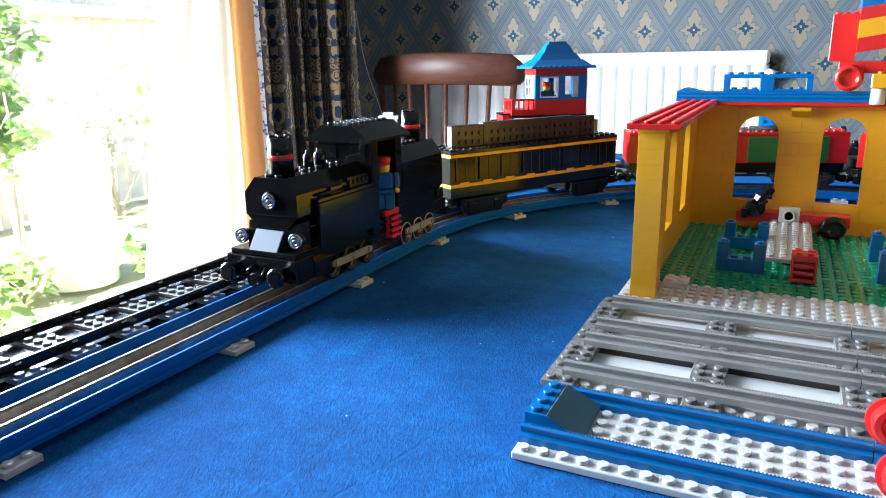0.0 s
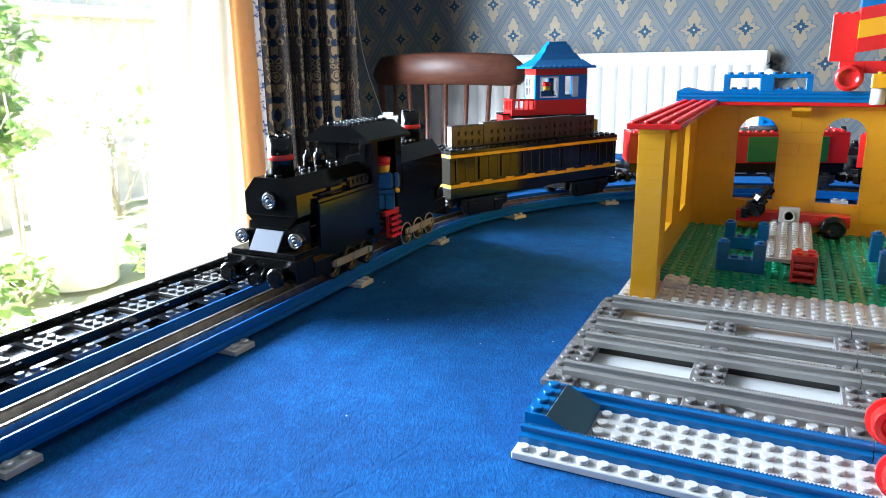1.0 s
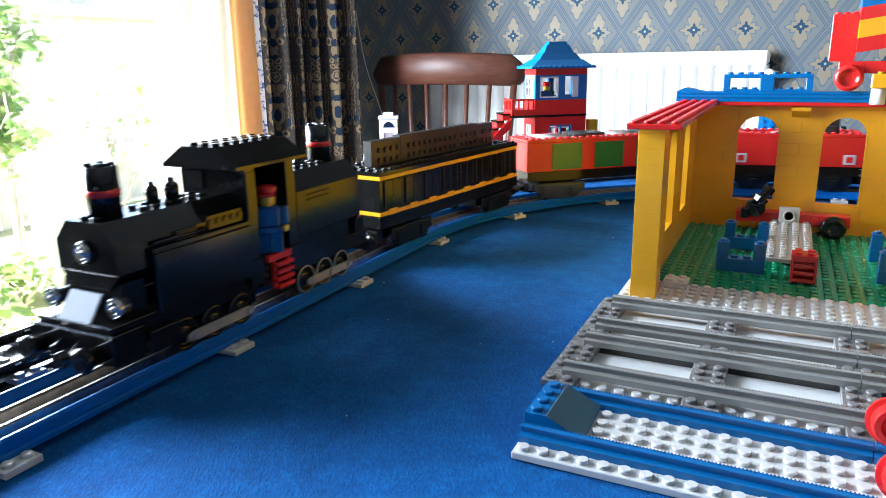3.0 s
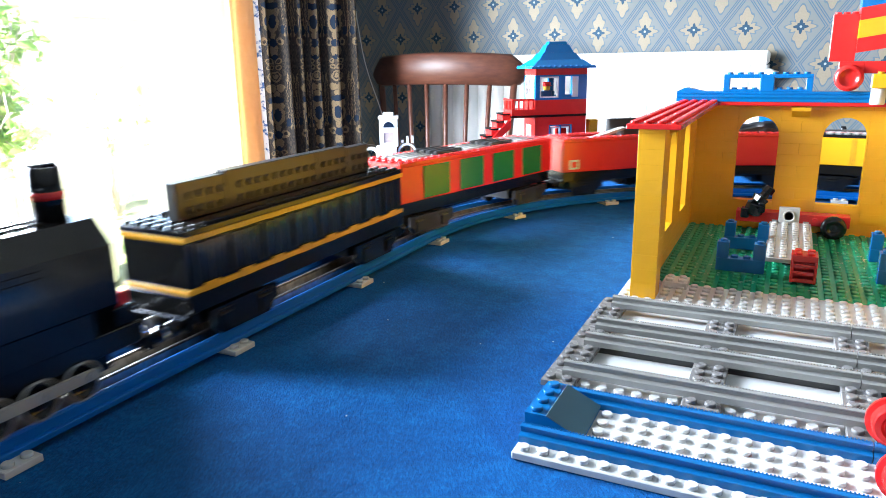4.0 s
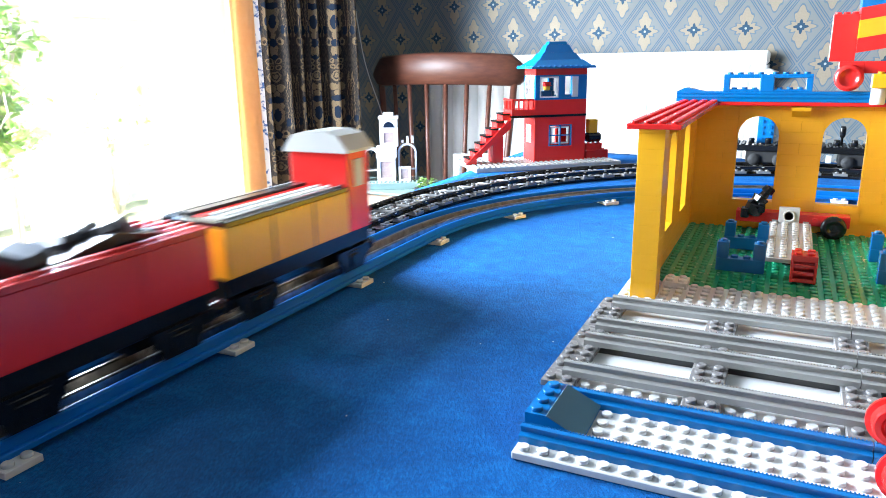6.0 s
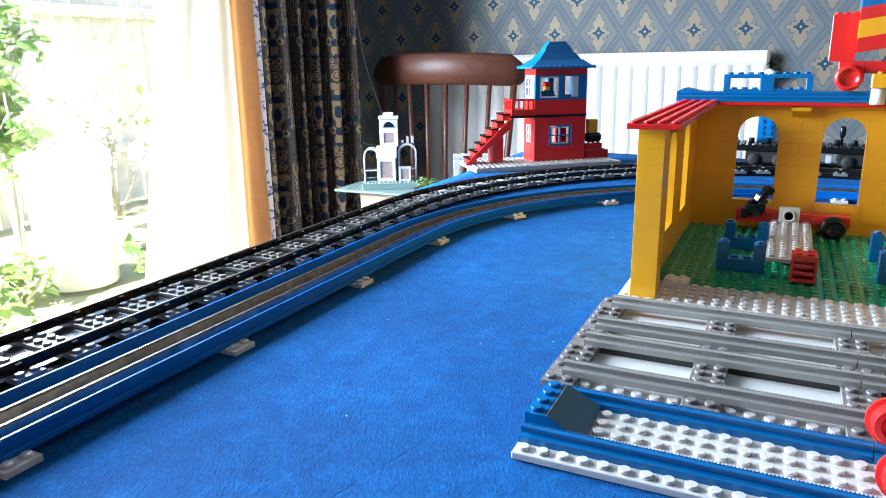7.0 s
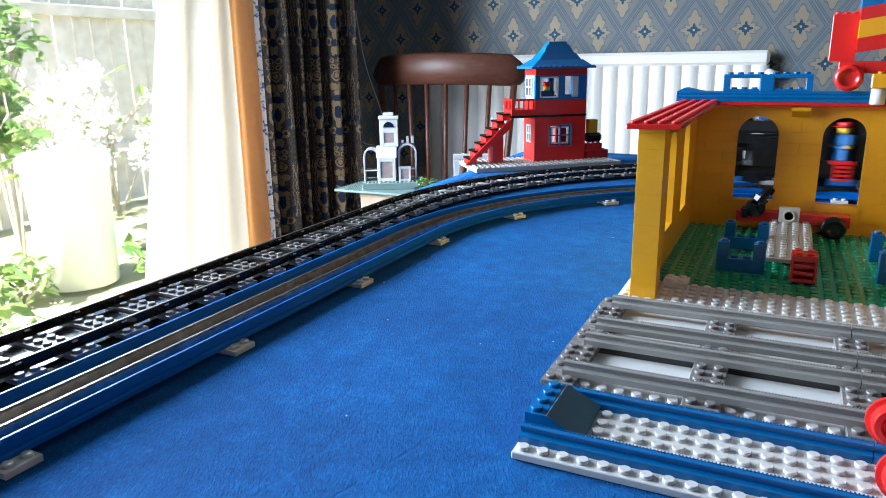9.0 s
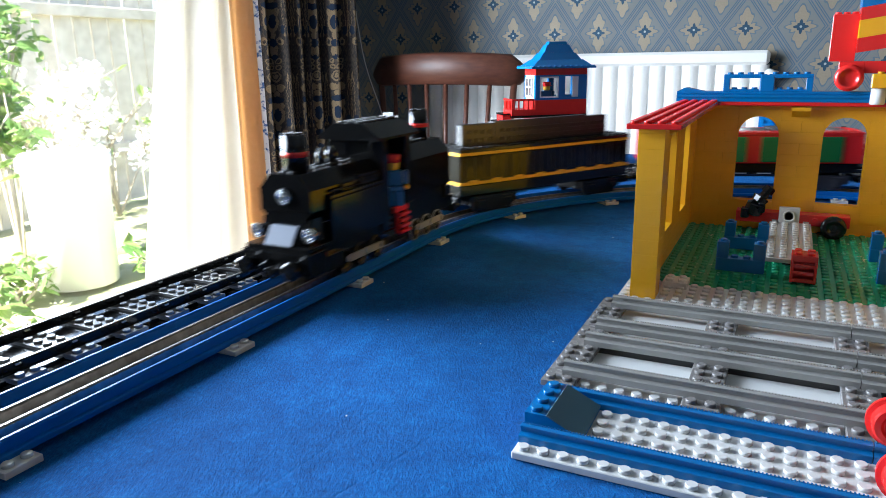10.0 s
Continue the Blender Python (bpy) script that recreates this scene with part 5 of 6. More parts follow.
def coupling(car, x, sgn):
    bm = B()
    box(bm, (min(x, x + sgn * 0.006), -0.021, 0.0085), (max(x, x + sgn * 0.006), 0.021, 0.0165), 0.0006)
    part("buffer_beam", bm, BLACK, car)
    for y in (-0.0165, 0.0165):
        bm = B()
        m = pose(x + sgn * 0.006, y, 0.0125, 0, 90 * sgn)
        turned(bm, [(0.0022, 0), (0.0022, 0.004), (0.0044, 0.0045), (0.0044, 0.006), (0.003, 0.0068)], m, 14)
        part("buffer", bm, BLACK, car)
    bm = B()
    bar(bm, (x + sgn * 0.006, 0, 0.0125), (x + sgn * 0.0115, 0, 0.0125), 0.0034, 12)
    part("coupler", bm, STEEL, car, "round steel magnet coupler")


def vehicle(name, label):
    return thing(name, Matrix(), label, "toy train", "vehicles of the toy train")


# -- locomotive: a = metres behind the headlight --
LL, LF = 0.234, -0.012
loco = vehicle("toy_locomotive", "black toy steam locomotive with red-banded chimneys")


def la(a):
    return LL / 2 + LF - a


def lbox(bm, a0, a1, y0, y1, z0, z1, c=0.0004):
    box(bm, (la(a1), y0, z0 - ZRAIL), (la(a0), y1, z1 - ZRAIL), c)


def lstuds(bm, a0, y0, nx, ny, z):
    studs(bm, la(a0) - nx * P, y0, nx, ny, z - ZRAIL, 10)


bm = B()
lbox(bm, 0.0, 0.214, -0.0205, 0.0205, 0.0265, 0.0365)
lbox(bm, 0.02, 0.10, -0.013, 0.013, 0.016, 0.0265)
lbox(bm, 0.125, 0.20, -0.013, 0.013, 0.016, 0.0265)
lbox(bm, 0.086, 0.135, -0.0235, 0.0235, 0.030, 0.0455)
part("frame", bm, BLACK, loco)
bm = B()
lbox(bm, -0.012, 0.006, -0.0275, 0.0275, 0.0215, 0.0365)
lbox(bm, -0.010, 0.016, -0.0255, 0.0255, 0.0366, 0.0398)
part("buffer_beam", bm, BLACK, loco)
for y in (-0.0185, 0.0185):
    bm = B()
    turned(bm, [(0.004, 0), (0.004, 0.007), (0.0062, 0.008), (0.0062, 0.0105), (0.0045, 0.0118)], pose(la(-0.012), y, 0.0275 - ZRAIL, 0, 90), 16)
    part("buffer", bm, BLACK, loco)
    bm = B()
    turned(bm, [(0.0035, -0.004), (0.0035, 0.0), (0.0048, 0.0005), (0.0050, 0.003), (0.0044, 0.0037), (0.0040, 0.0028), (0.0032, 0.0028), (0.0029, 0.0035), (0.0025, 0.0035), (0.0021, 0.0026), (0.0014, 0.0026), (0.0011, 0.0037), (0.0005, 0.0040)], pose(la(-0.001), y * 1.15, 0.0468 - ZRAIL, 0, 90), 16)
    part("side_lamp", bm, LENS, loco, "clear round side lamp")
bm = B()
bar(bm, (la(-0.012), 0, 0.024 - ZRAIL), (la(-0.021), 0, 0.024 - ZRAIL), 0.004, 12)
bar(bm, (la(-0.012), 0.004, 0.030 - ZRAIL), (la(-0.020), 0.003, 0.0215 - ZRAIL), 0.0012, 6)
bar(bm, (la(-0.012), -0.006, 0.031 - ZRAIL), (la(-0.019), -0.006, 0.028 - ZRAIL), 0.0012, 6)
part("front_coupler", bm, BLACK, loco)
bm = B()
prism(bm, [(-0.0095, 0.0399), (-0.0085, 0.0399), (0.0000, 0.0515), (-0.0012, 0.0515)], -0.0108, 0.0108, lambda u, v, w: Vector((la(u), w, v - ZRAIL)))
NPLATE = plastic("plate_grey", (0.13, 0.155, 0.21), 0.55)
part("front_plate", bm, NPLATE, loco, "pale blue-grey sloping front plate")
bm = B()
prism(bm, [(0.0, 0.0399), (0.016, 0.0399), (0.016, 0.056), (0.003, 0.056)], -0.0195, 0.0195, lambda u, v, w: Vector((la(u), w, v - ZRAIL)))
part("smokebox_saddle", bm, BLACK, loco)
bm = B()
oct_ = [(-0.0115, 0.0515), (0.0115, 0.0515), (0.0205, 0.0605), (0.0205, 0.0745), (0.0115, 0.0845), (-0.0115, 0.0845), (-0.0205, 0.0745), (-0.0205, 0.0605)]
prism(bm, oct_, la(0.090), la(0.002), lambda u, v, w: Vector((w, u, v - ZRAIL)))
lstuds(bm, 0.003, -0.008, 1, 2, 0.0845)
lstuds(bm, 0.030, -0.008, 6, 2, 0.0845)
part("boiler", bm, BLACK, loco)
bm = B()
lbox(bm, 0.001, 0.003, -0.0198, 0.0198, 0.0602, 0.0606, 0.0001)
turned(bm, [(0.0058, 0), (0.0058, 0.0015), (0.0048, 0.002)], pose(la(0.002), 0, 0.070 - ZRAIL, 0, 90), 18)
part("headlight_ring", bm, BLACK, loco)
bm = B()
turned(bm, [(0.0052, 0.0), (0.0052, 0.0024), (0.0046, 0.0031), (0.0042, 0.0022), (0.0034, 0.0022), (0.0031, 0.0029), (0.0027, 0.0029), (0.0024, 0.0020), (0.0017, 0.0020), (0.0014, 0.0031), (0.0006, 0.0035)], pose(la(0.002), 0, 0.070 - ZRAIL, 0, 90), 18)
part("headlight", bm, LENS, loco, "clear round headlight")
for s in (-1, 1):
    bm = B()
    y0, y1 = sorted((s * 0.0206, s * 0.0245))
    lbox(bm, 0.020, 0.088, y0, y1, 0.0366, 0.0665)
    lbox(bm, 0.020, 0.088, min(s * 0.0160, s * 0.0238), max(s * 0.0160, s * 0.0238), 0.0666, 0.0692)
    part("side_tank", bm, BLACK, loco)
    bm = B()
    lbox(bm, 0.058, 0.086, min(s * 0.0172, s * 0.0212), max(s * 0.0172, s * 0.0212), 0.0693, 0.0775)
    for i in range(5):
        turned(bm, [(0.0018, 0), (0.0018, 0.0008)], pose(la(0.061 + i * 0.0055), s * 0.0212, 0.0735 - ZRAIL, -90 * s), 8)
    part("grille", bm, BLACK, loco)
    bm = B()
    lbox(bm, 0.036, 0.050, min(s * 0.0172, s * 0.0225), max(s * 0.0172, s * 0.0225), 0.0693, 0.0745)
    part("pump", bm, BLACK, loco)


def chimney(a, z0, z1, r, band):
    bm = B()
    turned(bm, [(r, z0 - ZRAIL), (r, z1 - ZRAIL), (r * 0.78, z1 - ZRAIL), (r * 0.75, z1 - 0.004 - ZRAIL)], Matrix.Translation((la(a), 0, 0)), 20)
    for k in range(4):
        an = math.pi / 4 + k * math.pi / 2
        turned(bm, [(0.0022, z1 - ZRAIL), (0.0020, z1 + 0.0016 - ZRAIL)], Matrix.Translation((la(a) + r * 0.62 * math.cos(an), r * 0.62 * math.sin(an), 0)), 8)
    ch = part("chimney", bm, BLACK, loco)
    bm = B()
    turned(bm, [(r + 0.0001, band - ZRAIL), (r + 0.0003, band - ZRAIL), (r + 0.0003, band + 0.0034 - ZRAIL), (r + 0.0001, band + 0.0034 - ZRAIL)], Matrix.Translation((la(a), 0, 0)), 20)
    part("band", bm, RED, ch, "red band")


chimney(0.0155, 0.0846, 0.1088, 0.0080, 0.0945)
chimney(0.190, 0.0890, 0.1125, 0.0080, 0.0985)
bm = B()
turned(bm, [(0.0030, 0.0888 - ZRAIL), (0.0030, 0.0905 - ZRAIL), (0.0020, 0.0910 - ZRAIL), (0.0020, 0.0975 - ZRAIL), (0.0028, 0.0980 - ZRAIL), (0.0026, 0.1000 - ZRAIL)], Matrix.Translation((la(0.164), 0, 0)), 12)
part("whistle", bm, BLACK, loco)
for a, r in ((0.044, 0.0036), (0.057, 0.0042)):
    bm = B()
    turned(bm, [(r, 0.0846 - ZRAIL), (r, 0.093 - ZRAIL), (r * 0.8, 0.0945 - ZRAIL), (r * 0.55, 0.0945 - ZRAIL), (r * 0.5, 0.097 - ZRAIL)], Matrix.Translation((la(a), 0, 0)), 14)
    part("steam_dome", bm, BLACK, loco)
for s in (-1, 1):
    bm = B()
    bar(bm, (la(0.022), s * 0.0222, 0.0712 - ZRAIL), (la(0.058), s * 0.0222, 0.0712 - ZRAIL), 0.0011, 8)
    part("handrail", bm, BLACK, loco)
    bm = B()
    lbox(bm, 0.012, 0.030, min(s * 0.0170, s * 0.0245), max(s * 0.0170, s * 0.0245), 0.0190, 0.0300)
    part("cylinder", bm, BLACK, loco)
    bm = B()
    lbox(bm, 0.0875, 0.0950, min(s * 0.0236, s * 0.0241), max(s * 0.0236, s * 0.0241), 0.0700, 0.0960, 0.0002)
    part("cab_pillar", bm, BLACK, loco)
for y in (-0.0125, 0.0125):
    bm = B()
    lbox(bm, 0.0862, 0.0869, y - 0.006, y + 0.006, 0.0860, 0.0960, 0.0002)
    part("cab_window", bm, BLACK, loco)
# cab with open doorway
for a0, a1 in ((0.087, 0.0955), (0.1225, 0.131)):
    bm = B()
    lbox(bm, a0, a1, -0.0235, 0.0235, 0.0456, 0.0985)
    part("cab_wall", bm, BLACK, loco)
bm = B()
lbox(bm, 0.0956, 0.1224, -0.0235, -0.0200, 0.0456, 0.0985)
part("cab_side", bm, BLACK, loco)
bm = B()
prism(bm, [(-0.0275, 0.0986), (0.0275, 0.0986), (0.0275, 0.1005), (0.012, 0.1105), (-0.012, 0.1105), (-0.0275, 0.1005)], la(0.139), la(0.078), lambda u, v, w: Vector((w, u, v - ZRAIL)))
lstuds(bm, 0.080, -0.012, 7, 3, 0.1105)
part("cab_roof", bm, BLACK, loco)
bm = B()
lbox(bm, 0.1315, 0.188, -0.0225, 0.0225, 0.0366, 0.0500)
prism(bm, [(-0.0125, 0.0390), (0.0125, 0.0390), (0.0235, 0.0500), (0.0235, 0.0775), (0.0145, 0.0888), (-0.0145, 0.0888), (-0.0235, 0.0775), (-0.0235, 0.0500)], la(0.2015), la(0.1315), lambda u, v, w: Vector((w, u, v - ZRAIL)))
lstuds(bm, 0.134, -0.012, 6, 3, 0.0888)
part("bunker", bm, BLACK, loco)
bm = B()
lbox(bm, 0.2016, 0.2125, -0.0190, 0.0190, 0.0366, 0.0455)
part("rear_block", bm, BLACK, loco)
bm = B()
lbox(bm, 0.142, 0.166, 0.0236, 0.0244, 0.0705, 0.0715, 0.0001)
lbox(bm, 0.142, 0.166, 0.0236, 0.0244, 0.0735, 0.0745, 0.0001)
part("vent", bm, BLACK, loco)
bm = B()
lbox(bm, 0.099, 0.120, 0.0206, 0.0262, 0.0415, 0.0455)
part("step_plate", bm, RED, loco, "red plate under the doorway")
for k in range(4):
    bm = B()
    lbox(bm, 0.103, 0.118, 0.0260, 0.0290, 0.0245 + k * 0.0045, 0.0268 + k * 0.0045, 0.0002)
    part("step", bm, RED, loco, "red ladder step")
for a in (0.103, 0.1162):
    bm = B()
    lbox(bm, a, a + 0.0018, 0.0236, 0.0259, 0.0245, 0.0415, 0.0002)
    part("ladder_side", bm, RED, loco, "red ladder upright")
for a in (0.036, 0.057, 0.078, 0.138, 0.158, 0.178):
    for s in (-1, 1):
        ob = new("wheel", LOCO_WHEEL)
        ob.parent = loco
        at = Vector((la(a), 0.0195 * s, 0.0088))
        ob.matrix_basis = Matrix.Translation(at)
        spinning.append((ob, at, 0.0088))
        if a > 0.12:
            rim = new("rim", RIM)
            rim.parent = ob
            rim.matrix_basis = pose(0, 0.0022 * s, 0)
for a0, a1 in ((0.032, 0.082), (0.134, 0.184)):
    for s in (-1, 1):
        bm = B()
        prism(bm, [(la(a1), 0.0068), (la(a1) + 0.004, 0.0058), (la(a0) - 0.004, 0.0058), (la(a0), 0.0068), (la(a0), 0.0098), (la(a0) - 0.004, 0.0108), (la(a1) + 0.004, 0.0108), (la(a1), 0.0098)],
              min(s * 0.0222, s * 0.0238), max(s * 0.0222, s * 0.0238), lambda u, v, w: Vector((u, w, v)))
        for k in range(3):
            turned(bm, [(0.0022, 0), (0.002, 0.0012)], pose((la(a0) + la(a1)) / 2 + (k - 1) * 0.0205, s * 0.0238, 0.0083, -90 * s), 8)
        rod = part("coupling_rod", bm, RODGREY, loco, "grey coupling rod")
        rods.append(rod)
coupling(loco, la(0.214), -1)
bm = B()
lbox(bm, 0.2050, 0.2105, 0.011, 0.0175, 0.0456, 0.0520, 0.0005)
part("tail_lamp", bm, RED, loco)


# -- black and yellow coach --
def coach():
    L = 0.224
    ob = vehicle("toy_wagon", "black toy wagon with yellow bands and brick load")
    h = L / 2
    z0, z1 = 0.039 - ZRAIL, 0.070 - ZRAIL
    bm = B()
    box(bm, (-h, -0.0235, z0 - 0.0100), (h, 0.0235, z0), 0.0005)
    part("underframe", bm, BLACK, ob)
    bm = B()
    box(bm, (-h + 0.0004, -0.0228, z0 + 0.0033), (h - 0.0004, 0.0228, z1 - 0.0033), 0.0004)
    part("body", bm, BLACK, ob)
    for z in (z0, z1 - 0.0032):
        bm = B()
        box(bm, (-h, -0.0238, z + 0.0001), (h, 0.0238, z + 0.0031), 0.0003)
        band = part("band", bm, YELLOW, ob, "yellow band")
        for k in range(8):
            bm = B()
            x = -h + 0.010 + k * 0.0275
            box(bm, (x, 0.0234, z + 0.0001), (x + 0.011, 0.0243, z + 0.0048 if z < z1 - 0.01 else z + 0.0031), 0.0003)
            part("clip", bm, YELLOW, band)
    bm = B()
    box(bm, (-h, -0.0238, z1 + 0.0001), (h, 0.0238, z1 + 0.0032), 0.0003)
    studs(bm, -h, -0.024, 28, 1, z1 + 0.0032, 10)
    studs(bm, -h, 0.016, 28, 1, z1 + 0.0032, 10)
    studs(bm, -h, -0.016, 2, 4, z1 + 0.0032, 10)
    studs(bm, h - 0.016, -0.016, 2, 4, z1 + 0.0032, 10)
    part("roof", bm, BLACK, ob)
    for k in range(8):
        for s in (-1, 1):
            bm = B()
            x = -h + 0.005 + k * 0.0272
            box(bm, (x, min(s * 0.0226, s * 0.0237), z0 + 0.0058), (x + 0.0225, max(s * 0.0226, s * 0.0237), z1 - 0.0042), 0.0004)
            panel_ob = part("side_door", bm, BLACK, ob)
            panel_ob.matrix_basis = pose(0, 0, 0, 0, 0, 0.12 * math.sin(k * 2.1 + s))
            for x1 in (x + 0.0002, x + 0.0111, x + 0.0219):
                bm = B()
                box(bm, (x1, min(s * 0.0236, s * 0.0241), z0 + 0.0058), (x1 + 0.0006, max(s * 0.0236, s * 0.0241), z1 - 0.0042), 0.0001)
                part("beading", bm, COAL, panel_ob)
    zl = z1 + 0.0034
    for k, (a, b, t) in enumerate(((-0.096, -0.066, 0.0205), (-0.0658, -0.030, 0.022), (-0.0298, 0.058, 0.022), (0.0582, 0.096, 0.0205))):
        bm = B()
        box(bm, (a, -0.004, zl), (b, 0.004, zl + t), 0.0004)
        for i in range(int((b - a) / P)):
            for j in range(int(t / P)):
                for s in (-1, 1):
                    turned(bm, [(0.0024, 0), (0.0022, 0.0016)], pose(a + (i + 0.5) * P, s * 0.004, zl + (j + 0.6) * P, -90 * s), 8)
        part("load_brick", bm, COAL, ob, "dark grey studded brick load")
    for x in (-0.072, 0.072):
        bogie(ob, x)
    coupling(ob, h - 0.004, 1), coupling(ob, -h + 0.004, -1)
    return ob, L


def red_body(ob, L, z0, z1, t=0.0035):
    h = L / 2
    bm = B()
    box(bm, (-h, -0.0238, z0), (h, -0.0238 + t, z1), 0.0004)
    box(bm, (-h, 0.0238 - t, z0), (h, 0.0238, z1), 0.0004)
    box(bm, (-h, -0.0238 + t, z0), (-h + t, 0.0238 - t, z1), 0.0004)
    box(bm, (h - t, -0.0238 + t, z0), (h, 0.0238 - t, z1), 0.0004)
    box(bm, (-h + t, -0.0238 + t, z0), (h - t, 0.0238 - t, z0 + 0.004), 0.0004)
    n = int(L / P)
    for y in (-0.024, 0.016):
        box(bm, (-h, y if y < 0 else 0.0165, z1 + 0.0001), (h, y + 0.0075 if y < 0 else 0.024, z1 + 0.0032), 0.0003)
        studs(bm, -n * P / 2, y, n, 1, z1 + 0.0032, 10)
    for x in (-h, h - 0.016):
        box(bm, (x, -0.0164, z1 + 0.0001), (x + 0.016, 0.0164, z1 + 0.0032), 0.0003)
        studs(bm, x, -0.016, 2, 4, z1 + 0.0032, 10)
    part("body", bm, RED, ob)
    bm = B()
    box(bm, (-h + 0.002, -0.022, z0 - 0.0105), (h - 0.002, 0.022, z0 - 0.0001), 0.0005)
    part("underframe", bm, BLACK, ob)


def van():
    L = 0.229
    ob = vehicle("toy_wagon", "long red toy wagon with four green side doors")
    z0, z1 = 0.0405 - ZRAIL, 0.0705 - ZRAIL
    red_body(ob, L, z0, z1)
    for k in range(4):
        for s in (-1, 1):
            bm = B()
            x = L / 2 - 0.028 - 0.034 - k * 0.0487
            box(bm, (x, min(s * 0.0236, s * 0.0248), z0 + 0.0015), (x + 0.034, max(s * 0.0236, s * 0.0248), z1 - 0.0015), 0.0005)
            part("green_door", bm, DKGREEN, ob, "green side door panel")
    for k in range(5):
        bm = B()
        x = -0.098 + k * 0.040
        box(bm, (x, -0.016, z1 - 0.004), (x + 0.036, 0.016, z1 + 0.0015 + 0.002 * (k % 2)), 0.0005)
        for j in range(4):
            bar(bm, (x, -0.012 + j * 0.008, z1 + 0.003 + 0.002 * (k % 2)), (x + 0.036, -0.012 + j * 0.008, z1 + 0.003 + 0.002 * (k % 2)), 0.0024, 6)
        part("load_bar", bm, LTGREY if k % 2 == 0 else DKGREY, ob, "grey bars of the load")
    for x in (-0.076, 0.076):
        bogie(ob, x, DKGREY, label="worn dark grey bogie")
    coupling(ob, L / 2 - 0.004, 1), coupling(ob, -L / 2 + 0.004, -1)
    return ob, L


def open_wagon(load):
    L = 0.133
    ob = vehicle("toy_wagon", "red open toy wagon loaded with dark grey bricks" if load else "red open toy wagon loaded with coal lumps")
    z0, z1 = 0.0375 - ZRAIL, 0.0690 - ZRAIL
    red_body(ob, L, z0, z1)
    for s in (-1, 1):
        for x in (-0.022, 0.022):
            bm = B()
            box(bm, (x - 0.0004, min(s * 0.0237, s * 0.0242), z0 + 0.001), (x + 0.0004, max(s * 0.0237, s * 0.0242), z1), 0.0001)
            part("seam", bm, RED, ob)
        if load:
            for x in (-L / 2 + 0.008, L / 2 - 0.019):
                bm = B()
                box(bm, (x, min(s * 0.0237, s * 0.0243), z0 + 0.003), (x + 0.011, max(s * 0.0237, s * 0.0243), z0 + 0.013), 0.0003)
                st = part("sticker", bm, WHITE, ob, "white square sticker")
                bm = B()
                box(bm, (x + 0.0022, min(s * 0.0242, s * 0.0246), z0 + 0.005), (x + 0.0088, max(s * 0.0242, s * 0.0246), z0 + 0.011), 0.0001)
                part("mark", bm, RED, st)
    rnd = random.Random(4 + load)
    if load:
        bm = B()
        box(bm, (-0.046, -0.010, z1 - 0.012), (0.0, -0.002, z1 + 0.020), 0.0005)
        part("load_brick", bm, COAL, ob, "upright dark brick slab")
        bm = B()
        box(bm, (-0.040, -0.001, z1 - 0.012), (-0.010, 0.012, z1 + 0.010), 0.0005)
        part("load_brick", bm, COAL, ob)
        bm = B()
        prism(bm, [(0.046, z1 - 0.006), (-0.012, z1 + 0.009), (-0.012, z1 + 0.012), (0.046, z1 - 0.003)], 0.004, 0.012, lambda u, v, w: Vector((u, w, v)))
        part("load_plank", bm, LTGREY, ob, "pale grey plank")
    else:
        for k in range(9):
            bm = B()
            w = rnd.uniform(0.007, 0.012)
            box(bm, (-w, -w * 0.8, -w * 0.6), (w, w * 0.8, w * 0.6), 0.003)
            lump = part("coal_lump", bm, COAL, ob)
            lump.matrix_basis = pose(0.032 - k * 0.0098, rnd.uniform(-0.007, 0.007), z1 + rnd.uniform(-0.002, 0.007), rnd.uniform(-30, 30), rnd.uniform(-35, 35), rnd.uniform(0, 90))
        bm = B()
        prism(bm, [(-0.058, z1 - 0.01), (0.04, z1 - 0.01), (0.02, z1 + 0.002), (-0.02, z1 + 0.010), (-0.056, z1 + 0.002)], -0.013, 0.013, lambda u, v, w: Vector((u, w, v)))
        part("coal_heap", bm, COAL, ob)
    for x in (-0.040, 0.040):
        bogie(ob, x, wheels=(0.0,))
    coupling(ob, L / 2 - 0.004, 1), coupling(ob, -L / 2 + 0.004, -1)
    return ob, L


